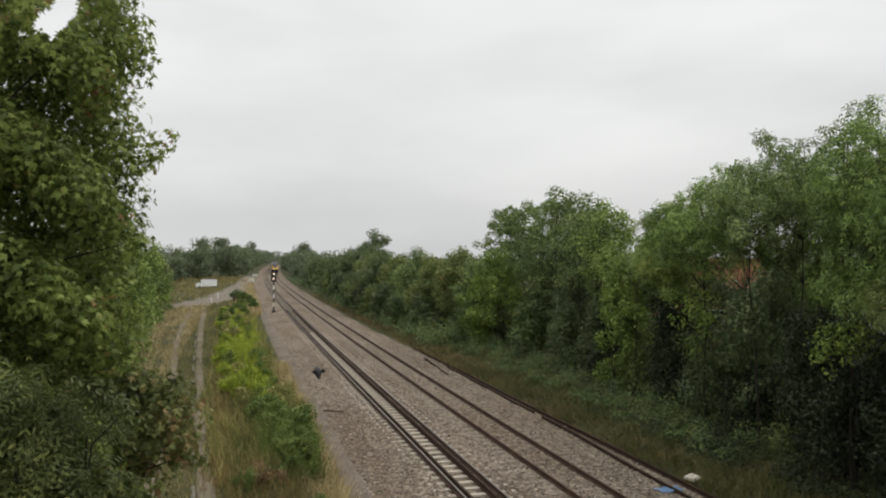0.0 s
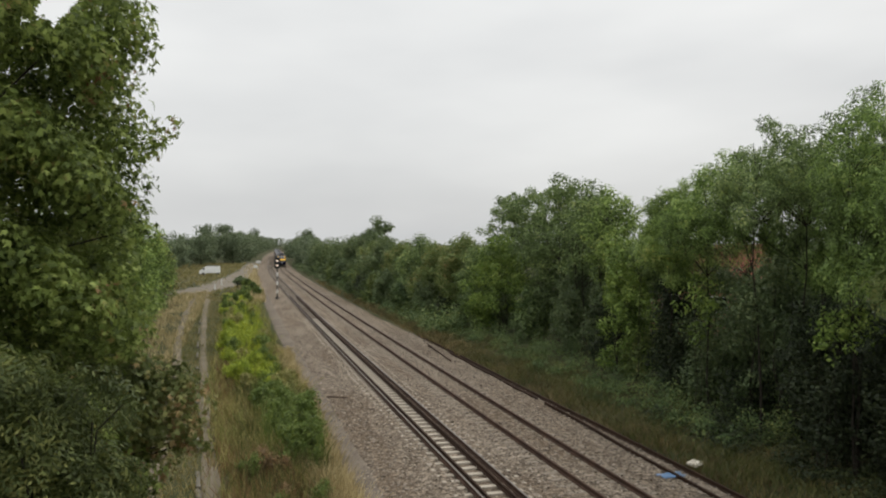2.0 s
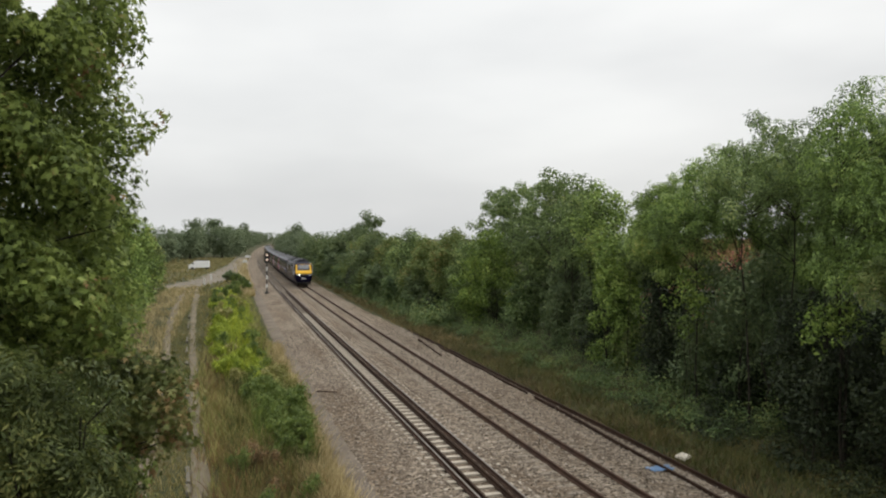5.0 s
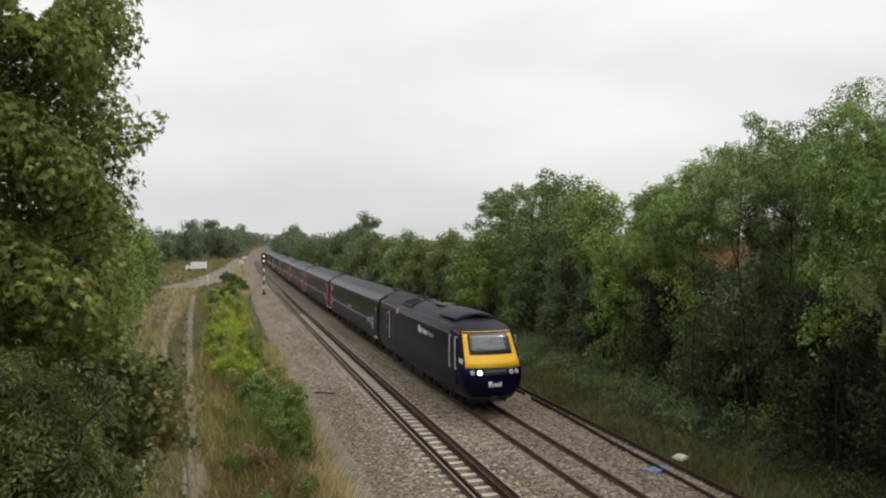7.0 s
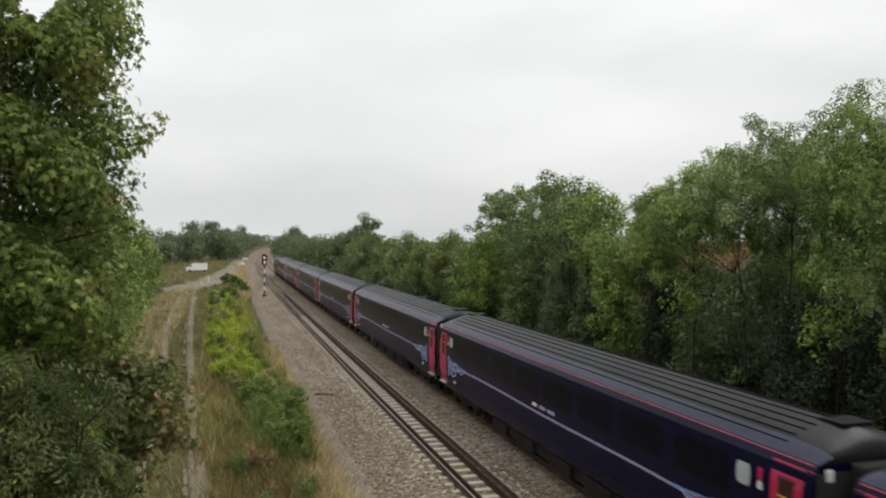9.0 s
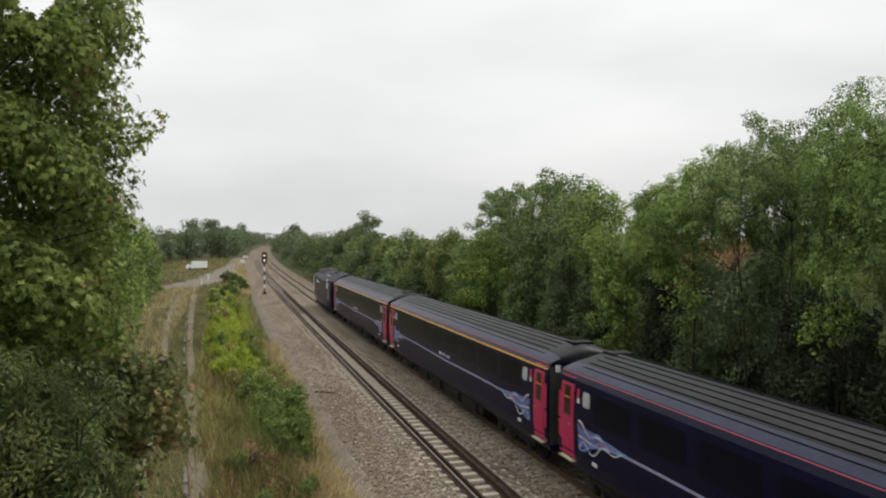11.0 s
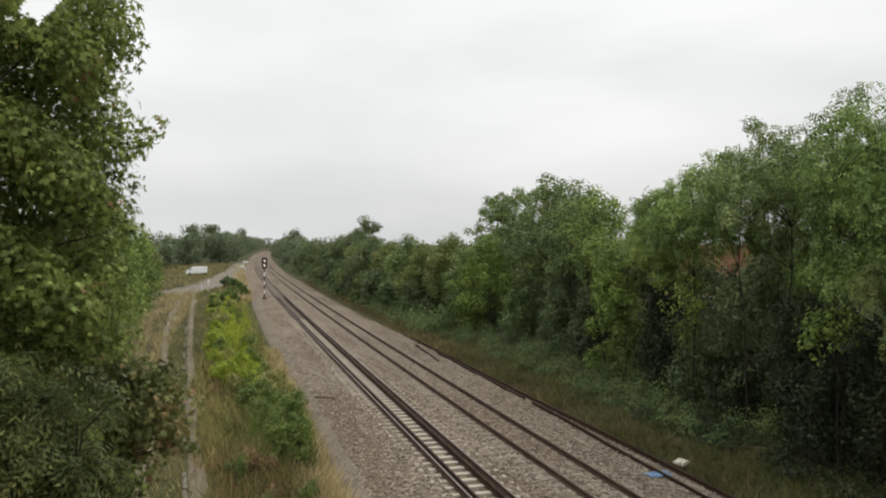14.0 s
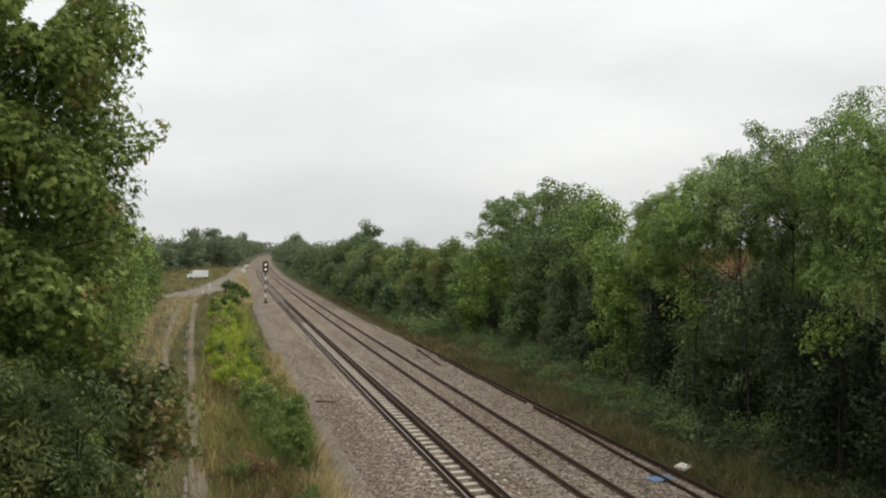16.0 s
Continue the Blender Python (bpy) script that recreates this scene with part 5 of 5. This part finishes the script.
# hedge trees along the lane
for i, (la, d, H, R) in enumerate(((-7.6, 36, 11, 3.0), (-8.4, 48, 12, 3.1), (-8.0, 62, 11.2, 3.2), (-8.6, 78, 10.3, 3.3), (-9.8, 96, 8.6, 3.6), (-12.4, 117, 6.9, 4), (-15, 138, 6.5, 4.5))):
    tree_at(la, d, H, R, .2, L_OLIVE if i in (4, 6) else L_SYC, 40 + i, clumps=180, per=52, size=.21 + .017 * i, clump_r=.7, trunk_r=.16, power=.4, skew=.45, label="dense green hedge tree beside the dirt lane", group="hedge trees by the lane")

# tall trees east of the line: lateral, distance, height, radius, crown base, leaf material
# the first stands out of view and keeps sky light off the verge
TALL = ((20.5, 13.0, 12.6, 3.2, 4.6, L_ASH), (18.7, 16.0, 8.6, 2.0, 3.6, L_OLIVE), (18.9, 19.0, 12.2, 2.7, 5.4, L_ASH), (21.2, 19.5, 11.6, 2.4, 6.2, L_ASHDK), (19.8, 24.6, 11.9, 2.9, 7.5, L_ASHDK), (22.8, 23.0, 11.4, 2.4, 5.6, L_ASH),
        (20.6, 29.0, 11.2, 2.8, 6.3, L_ASH), (23.2, 28.0, 10.8, 2.2, 8.5, L_ASHDK), (21.2, 33.0, 10.4, 2.5, 5.0, L_SYC), (22.2, 36.8, 9.6, 1.7, 4.6, L_ASHDK), (22.0, 42, 10.6, 2.2, 4.6, L_SYC), (22.4, 46, 11.7, 2.8, 5.0, L_ASHDK), (22.6, 51, 12.1, 3.1, 5.0, L_ASHDK),
        (23.0, 57.0, 12.0, 3.1, 5.0, L_ASHDK), (23.4, 63.5, 11.9, 2.9, 4.4, L_ASHDK), (25.5, 53, 11.0, 2.6, 6.0, L_ASHDK),
        (22.3, 26.3, 8.3, 1.15, 5.2, L_ASHDK), (21.4, 24.0, 8.4, 1.0, 5.2, L_ASH), (22.6, 28.4, 8.0, .6, 6.7, L_ASH))
for i, (la, d, H, R, b, mat) in enumerate(TALL):
    near = d < 38
    tree_at(la, d, H, R, b, mat, 70 + i, clumps=42 if 1 <= R < 1.3 else 11 if R < 1 else 150 if 24 < d < 30 else 210 if near else 150, per=20 if near else 60, size=.27 + .003 * d if near else .1 + .0018 * d, clump_r=.5 if near else .55, shape="spray" if near else "kite", trunk_r=.045, stems=2 + i % 2, limbs=60, power=.42, spread=2.0,
            label="slender many-stemmed tree with drooping compound leaves" if near else "tall trackside tree with an airy green crown", group="tall trackside trees")

# shrubs under and between them
SHRUB = ((18.9, 14, 5.4, 2.2), (19.3, 18, 5.6, 2.2), (20.2, 22, 5.8, 2.4), (20.8, 26, 6.9, 2.4), (21.6, 30, 6.6, 2.4), (22.0, 34.5, 6.0, 2.0), (21.2, 38.5, 7.6, 1.8), (22.6, 43, 6.2, 2.2), (22.8, 48, 6.6, 2.4),
         (22.6, 55, 7.4, 2.6), (21.6, 60, 8.3, 2.6), (21.4, 66, 8.0, 2.4), (20.6, 71, 8.5, 2.5), (20.2, 77, 7.6, 2.6), (19.4, 83.5, 8.2, 2.7), (18.9, 91, 7.6, 2.8), (18.8, 99, 8.4, 2.9), (18.7, 107.5, 8.0, 2.9))
SHRUB_FAR = ((19.6, 115, 9.4, 2.8), (22.0, 121, 12.1, 3.0), (20.2, 126, 10.6, 2.9), (18.9, 134, 8.6, 3.0), (18.7, 143, 8.0, 3.1), (18.7, 154, 8.2, 3.3), (18.9, 166, 7.8, 3.4), (19.0, 180, 8.0, 3.8), (19.2, 197, 8.2, 4.0), (19.4, 216, 8.4, 4.2), (19.8, 238, 9.0, 4.6),
         (20.2, 264, 9.4, 5.0), (20.8, 296, 12.6, 5.4), (21.6, 326, 11.6, 5.6), (21.0, 352, 9, 6), (21.5, 395, 9, 6.5), (22, 440, 9.5, 7))
# the nearest shrubs take the leaves with shade in their colour
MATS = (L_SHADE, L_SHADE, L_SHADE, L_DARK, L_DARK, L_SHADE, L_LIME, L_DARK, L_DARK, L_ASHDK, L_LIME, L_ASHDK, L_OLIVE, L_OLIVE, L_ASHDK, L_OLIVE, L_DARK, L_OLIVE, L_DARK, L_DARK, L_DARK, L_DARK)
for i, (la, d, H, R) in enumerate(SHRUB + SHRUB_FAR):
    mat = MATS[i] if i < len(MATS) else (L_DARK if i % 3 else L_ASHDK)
    # far shrubs take the leaf colour with the haze in it
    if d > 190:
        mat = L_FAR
    near = d < 28
    if d > 50:
        R, la = R * (1.12 + .2 * ((i * 7) % 3) / 2), la + (.5, -.3, .2)[i % 3]
    tree_at(la, d, H, R, 1.0 if near else .1, mat, 100 + i, clumps=(100 if near else 150) if d < 100 else 100, per=84 if d < 100 else 62, size=.105 + .0019 * d, clump_r=.5 + .0045 * d, trunk_r=.035, stems=4 if d < 75 else 3, limbs=30, power=.34, skew=.5, spread=3.0,
            name="shrub", category="shrub", label="dense leafy trackside shrub", group="trackside shrubs")
# lower fringe in front of them, broken and uneven
rngf = np.random.default_rng(61)
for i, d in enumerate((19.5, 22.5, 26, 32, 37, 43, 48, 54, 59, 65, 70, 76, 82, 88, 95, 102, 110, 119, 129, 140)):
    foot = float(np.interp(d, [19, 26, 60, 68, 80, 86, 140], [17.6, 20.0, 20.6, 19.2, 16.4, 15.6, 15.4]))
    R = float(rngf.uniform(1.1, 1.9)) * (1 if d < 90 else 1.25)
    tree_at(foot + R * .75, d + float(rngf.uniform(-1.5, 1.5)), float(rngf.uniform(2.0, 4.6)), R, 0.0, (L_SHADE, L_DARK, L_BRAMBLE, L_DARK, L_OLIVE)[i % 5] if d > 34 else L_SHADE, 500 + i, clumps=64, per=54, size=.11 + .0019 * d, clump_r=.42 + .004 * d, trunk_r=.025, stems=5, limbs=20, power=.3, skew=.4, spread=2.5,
            name="shrub", category="shrub", label="low uneven shrub at the thicket's foot", group="trackside shrubs")
# saplings for lit boughs outside the shade: the light is their pale colour
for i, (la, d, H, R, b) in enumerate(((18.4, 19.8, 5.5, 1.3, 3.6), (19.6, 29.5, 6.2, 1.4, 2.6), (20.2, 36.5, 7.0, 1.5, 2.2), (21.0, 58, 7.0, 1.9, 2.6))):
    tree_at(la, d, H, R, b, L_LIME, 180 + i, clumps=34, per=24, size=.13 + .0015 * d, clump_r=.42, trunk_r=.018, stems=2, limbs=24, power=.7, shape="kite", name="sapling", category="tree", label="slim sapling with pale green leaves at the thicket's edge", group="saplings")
# second row that closes the thicket; its nearest shrubs, unseen, block sky light
for i, (la, d, H, R) in enumerate(((22, 9, 6.5, 3.0), (22.3, 13.5, 6, 2.8), (22.6, 18.5, 5.6, 2.8), (23.2, 23.5, 5.2, 2.8), (23.6, 28.5, 5.4, 2.6), (24, 31, 5.4, 2.2), (25.6, 29.0, 7.6, 3.0), (28.0, 34.0, 7.4, 2.8), (31, 40, 6.0, 2.8), (28.6, 28.5, 7.6, 3.2), (32.5, 38, 6.2, 3.0), (37, 43, 7.9, 3.4), (27, 50, 7.2, 3.2), (29, 60, 7.5, 3.8), (26, 74, 7.2, 3.4), (24.5, 86, 7.2, 3.6), (24.5, 100, 7.5, 4.0), (25, 118, 7.5, 4.4), (25, 140, 7.5, 5))):
    tree_at(la, d, H, R, .2, L_DARK, 150 + i, clumps=100, per=36, size=.3, clump_r=1.0, trunk_r=.12, stems=3, limbs=14, power=.42, skew=.45, name="shrub", category="shrub", label="dark leafy shrub deep in the thicket", group="trackside shrubs")

# distant trees west and at the end of the line
FARW = ((-24, 215, 8.2, 6.5), (-22, 240, 9.6, 7), (-15, 268, 10.6, 6.5), (-16.4, 300, 15.0, 5.0), (-9.6, 306, 15.2, 5.6), (-3.6, 326, 12.6, 6), (-26, 285, 10.4, 8), (-20, 290, 10.6, 7), (-13, 292, 11.4, 6.5), (-6, 296, 11.6, 5.5), (-38, 290, 10, 8), (-52, 300, 10, 9),
        (-5, 360, 12.2, 6.5), (-5, 395, 12, 6.5), (-5, 430, 12.2, 6.5), (-6, 475, 13, 6.5), (-4.5, 516, 17.4, 6), (-6, 555, 14, 7), (-6, 600, 13.5, 7), (-6, 660, 13.5, 8), (-7, 740, 14, 9), (-8, 830, 14, 10), (-9, 930, 14, 10), (-10, 1050, 15, 11),
        (29, 500, 9.5, 8), (29, 560, 10, 8), (30, 640, 10.5, 9), (31, 720, 10.5, 10), (31, 820, 11, 10), (33, 930, 12, 12), (33, 1050, 12, 12), (-4, 1190, 14, 13), (14, 1200, 13, 13), (32, 1190, 14, 13))
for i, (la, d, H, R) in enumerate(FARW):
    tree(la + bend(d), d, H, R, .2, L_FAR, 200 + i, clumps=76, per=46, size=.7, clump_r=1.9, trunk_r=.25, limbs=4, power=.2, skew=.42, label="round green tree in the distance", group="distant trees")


# verge plants east of the line
def scatter(rng, n, l0, l1, d0, d1, pw=1.0):
    d = d0 + (d1 - d0) * rng.uniform(0, 1, n) ** pw
    lat = rng.uniform(l0, l1, n)
    return lat, d, lat + bends(d)


def mounds(name, label, category, seed, n, l0, l1, d0, d1, height, size, mat, per=60, r=.45, pw=1.4, shape="kite", grow=None):
    rng = np.random.default_rng(seed)
    lat, d, X = scatter(rng, n, l0, l1, d0, d1, pw)
    h = height * rng.uniform(.4, 1.1, n)
    if grow:
        h *= np.clip((lat - l0) / (l1 - l0) * grow + .35, .3, 1.6)
    idx = np.repeat(np.arange(n), per)
    off = rng.normal(size=(len(idx), 3)) * np.array([.55, .55, .3]) * r
    pos = np.stack([X[idx], d[idx], np.full(len(idx), -.35)], 1) + off
    pos[:, 2] = -.35 + np.abs(off[:, 2]) * .4 + rng.uniform(0, 1, len(idx)) ** .7 * h[idx] * np.exp(-(off[:, 0] ** 2 + off[:, 1] ** 2) / (r * r))
    ob = leaves(name, pos, size, mat, None, rng, shape, up=.5)
    return tagged(ob, label, category, kind="stuff")


mounds("bramble_patch", "green brambles on the eastern verge", "brambles", 301, 330, 17.2, 21.4, 24, 70, 1.5, .12, L_BRAMBLE, 85, .55, grow=1.2)
# brambles near the bridge, with the trees' shade put into their colour
mounds("shade_dark_brambles", "verge brambles darkened in colour for tree shade", "ivy", 303, 330, 17.0, 21.4, 12, 30, 1.1, .11, L_SHADE, 80, .5, grow=1.2)
mounds("bramble_patch", "blue green brambles at the foot of the thicket", "brambles", 304, 170, 15.6, 18.6, 62, 118, 1.9, .2, L_BRAMBLE, 70, .7, grow=1.2)
mounds("bramble_patch", "low brambles further along the verge", "brambles", 302, 150, 15.2, 17.4, 110, 270, 1.6, .3, L_DARK, 50, 1.0)


ROAD_D, ROAD_L, ROAD_W = [112, 114, 123, 138, 153, 172, 195, 230], [-13, -12, -7.2, -3.4, -2.0, -.7, .2, .9], [2, 2.4, 3.2, 3.5, 3.2, 2.8, 2.4, 2.0]
RUT_D, RUT_A, RUT_B = [8, 25, 40, 63, 82, 118], [-2.5, -2.5, -2.85, -4.17, -4.96, -5.7], [-.55, -.65, -1.4, -2.36, -3.04, -4.12]


def trodden(lat, d):
    """True on the gravel road and in the wheel ruts, where no grass grows."""
    road = (d > 112) & (np.abs(lat - np.interp(d, ROAD_D, ROAD_L)) < np.interp(d, ROAD_D, ROAD_W))
    rut = np.minimum(np.abs(lat - np.interp(d, RUT_D, RUT_A)), np.abs(lat - np.interp(d, RUT_D, RUT_B))) < .27
    return road, rut & (d < 118)


def grass(name, label, seed, n, l0, l1, d0, d1, length, width, mat, pw=1.5, z=-.4, lean=.35):
    rng = np.random.default_rng(seed)
    lat, d, X = scatter(rng, n, l0, l1, d0, d1, pw)
    pos = np.stack([X, d, np.full(n, z)], 1)
    k = np.array([noise.noise((a * .5, b * .35, seed)) for a, b in zip(X, d)])
    road, rut = trodden(lat, d)
    keep = (k > rng.uniform(-.7, .3, n)) & ~(rut & (rng.uniform(0, 1, n) > .34)) & ~(road & (rng.uniform(0, 1, n) > .06))
    ob = blades(name, pos[keep], length, width, mat, None, rng, lean)
    return tagged(ob, label, "grass", kind="stuff")


grass("verge_grass", "rough brown green grass on the eastern verge", 311, 44000, 14.5, 19.4, 14, 90, .36, .012, L_GRASS)
grass("dry_grass", "tan dry grass strip along the eastern ballast edge", 323, 7000, 14.1, 16.2, 48, 150, .5, .02, L_TAN, 1.2, lean=.4)
grass("lane_grass", "short grass between the wheel ruts", 312, 34000, -4.5, 1.2, 13, 110, .22, .014, L_FIELD)
grass("dry_grass", "tall dry straw coloured grass at the ballast edge", 313, 17000, 2.2, 3.5, 14, 52, .75, .012, L_DRY, 1.3, lean=.25)
grass("dry_grass", "tall dry grass among the lineside weeds", 314, 20000, .2, 2.9, 14, 60, .8, .012, L_GRASS, 1.3, lean=.25)
grass("dry_grass", "dry straw coloured grass under the hedge", 315, 12000, -8.6, -3.6, 30, 125, .5, .02, L_DRY, 1.2, lean=.3)
grass("dry_grass", "dry bank of straw coloured grass beside the line", 316, 9000, .5, 3.6, 100, 260, .8, .05, L_DRY, 1.2, lean=.3)
grass("field_grass", "rough tan and green grass on the field by the road", 317, 16000, -26, 1.0, 105, 290, .5, .07, L_FIELD, 1.0, lean=.4)

grass("tall_weeds", "upright green weed stems beside the ballast", 318, 1500, 1.0, 3.0, 25, 40, 1.2, .014, L_NETTLE, 1.2, lean=.25)
grass("tall_weeds", "upright yellow green weed stems", 319, 3000, .1, 2.2, 40, 85, 1.25, .018, L_WEED, 1.2, lean=.25)
grass("dry_grass", "olive and tan grass beside the lane", 321, 5000, -.9, 2.2, 15, 37, .8, .012, L_MEADOW, 1.1, lean=.28)
grass("dry_grass", "olive and tan grass between the weeds", 322, 6400, -1.4, 3.0, 30, 100, .7, .018, L_MEADOW, 1.2, lean=.3)
grass("dry_grass", "brown and tan grass between lane and weeds", 325, 2600, -.9, .2, 22, 62, .6, .014, L_DOCK, 1.1, lean=.3)
grass("dry_grass", "brown dead grass along the dumped rails", 320, 9000, 14.4, 16.1, 13, 90, .3, .013, L_BROWN, 1.5, lean=.45)
for i, (la, d, H, R) in enumerate(((.2, 131, 1.9, 1.5), (1.5, 126, 1.5, 1.1), (2.3, 117, 1.6, .9), (1.2, 112, 1.1, .9), (2.6, 108, 1.3, .7))):
    tree_at(la, d, H, R, 0.0, L_NETTLE if i else L_DARK, 390 + i, clumps=36, per=40, size=.24, clump_r=.42, trunk_r=.03, limbs=10, stems=3, power=.8, name="shrub", category="shrub", label="low straggling bush beside the tan bank", group="bushes by the bank")
rngd = np.random.default_rng(77)
for i in range(26):
    d = float(rngd.uniform(17.5, 26))
    la, red = float(rngd.uniform(.2, 2.7)), i % 3 == 0
    tree_at(la, d, float(rngd.uniform(.35, .85)), float(rngd.uniform(.2, .42)), 0.0, L_DOCK if red else L_NETTLE, 600 + i, clumps=12, per=30, size=.11 if red else .1, clump_r=.2, shape="long", trunk_r=.01, stems=3, limbs=6, power=.5, name="weed_clump", category="weed",
            label="seeding dock with rusty brown stalks" if red else "low green nettles in dry grass", group="lineside weeds")
grass("dry_grass", "dry grass mixed with rusty brown seed heads", 324, 7000, .1, 3.0, 15, 27, .7, .011, L_DOCK, 1.0, lean=.25)
# tall weeds west of the line, one clump after another
rngw = np.random.default_rng(33)
for i in range(140):
    d = 26 + 80 * (i / 139) ** 1.35
    mid = float(np.interp(d, [26, 31, 36, 42, 49, 60, 80, 106], [2.4, 2.2, 1.7, 1.2, .95, .65, .1, .1]))
    half = float(np.interp(d, [26, 32, 38, 46, 106], [.5, .9, 1.3, 1.45, 1.5]))
    la = mid + rngw.uniform(-half, half)
    yellow = d > 38 and la < mid + .45 * half and rngw.uniform() < (.85 if d < 66 else .5)
    H = rngw.uniform(.3, 1.35) if d > 34 else rngw.uniform(.7, 1.5)
    dry = not yellow and d > 36 and rngw.uniform() < .3
    tree_at(la, d, H, rngw.uniform(.35, .75), 0.0, L_WEED if yellow else (L_MEADOW if dry else L_NETTLE), 400 + i, clumps=20, per=38, size=.1 + .0011 * d, clump_r=.26, shape="long" if i % 3 else "kite", trunk_r=.012, stems=2, limbs=4, power=.5, name="weed_clump", category="weed",
            label="tall yellow green flowering weeds" if yellow else ("seeding tan weeds beside the lane" if dry else "tall green leafy weeds"), group="lineside weeds", spread=1.0)


# ------------------------------------------------------------------ flying insect
def make_insect():
    root = new("flying_insect")
    bm = bmesh.new()
    bmesh.ops.create_uvsphere(bm, u_segments=12, v_segments=8, radius=.0058)
    bmesh.ops.scale(bm, vec=(1, 1.5, 1), verts=bm.verts)
    part("body", bm, M_BLACK, root, "dark body")
    bm = bmesh.new()
    bmesh.ops.create_uvsphere(bm, u_segments=10, v_segments=6, radius=.0028)
    bmesh.ops.translate(bm, vec=(0, -.009, 0), verts=bm.verts)
    part("head", bm, M_BLACK, root)
    for s in (-1, 1):
        bm = bmesh.new()
        bmesh.ops.create_uvsphere(bm, u_segments=10, v_segments=6, radius=.005)
        bmesh.ops.scale(bm, vec=(.9, .6, .06), verts=bm.verts)
        bmesh.ops.translate(bm, vec=(s * .008, 0, .003), verts=bm.verts)
        part("wing", bm, M_UNDER, root, "thin dark wing")
    return tagged(root, "small dark insect flying close to the bridge", "insect")


insect = make_insect()


# ------------------------------------------------------------------ what moves
GAUGE_MID = FAR
CARS = [lead] + coaches + [tail]
# distance of each car's middle behind the nose of the train
BACK = [8.9] + [17.2 + 23.0 * k + 11.5 for k in range(8)] + [17.2 + 184 + 8.4]


def car_pose(d, turned):
    s = slope(d)
    m = Matrix.Translation(at_line(GAUGE_MID, d, 0.0)) @ Matrix.Rotation(-math.atan(s), 4, "Z")
    return m @ Matrix.Rotation(math.pi, 4, "Z") if turned else m


# seconds and the distance of the train's nose from the bridge
NOSE = [(0, 316.2), (1, 275.2), (2, 234.2), (3, 193.2), (4, 152.2), (5.2, 103.0), (6, 70.2), (6.5, 49.7), (7, 28.95), (7.5, 9.2), (8, -12.3), (8.5, -32.2), (9, -53.2), (10.2, -102.0), (11, -134.6), (11.5, -154.9), (12, -176.2), (12.5, -195.9), (13, -216.6), (14, -257.4), (15, -298.2), (16, -339.0)]


def insect_place(left, up, u, v, far):
    """A place far metres out in the resting view, u to the right and v up, as tangents."""
    m = cam_pose(left, up)
    return Matrix.Translation(m @ Vector((u * far, v * far, -far)))


def motions():
    for car, back in zip(CARS, BACK):
        walk(car, [(t, car_pose(d + back, car is tail)) for t, d in NOSE])
    rows = []
    for t, u, v, far, turn in ((0.0, -.162, -.159, 1.2, 30), (.06, -.2, -.2, 1.2, 50), (.16, -1.0, -1.0, 1.2, 70), (.5, -1.5, -.9, 1.5, 60), (4, -1.6, -.9, 1.5, 20), (7.5, -1.2, -.2, 1.3, 40), (7.7, .5, .9, 1.2, 80), (7.8, -.083, .165, 1.2, 60), (7.9, -.202, .11, 1.2, 100),
                               (8.0, -.058, .223, 1.6, 40), (8.1, -.215, .227, 1.6, 80), (8.2, -.9, .9, 1.5, 60), (9, -1.6, .9, 1.6, 30), (12, -1.7, .9, 1.6, 0), (16, -1.7, .9, 1.6, 10)):
        i = max(k for k in range(len(SWAY)) if SWAY[k][0] <= t)
        rows.append((t, insect_place(SWAY[i][1], SWAY[i][2], u, v, far) @ Matrix.Rotation(radians(turn), 4, "Z") @ Matrix.Rotation(radians(70), 4, "X")))
    walk(insect, rows)


motions()
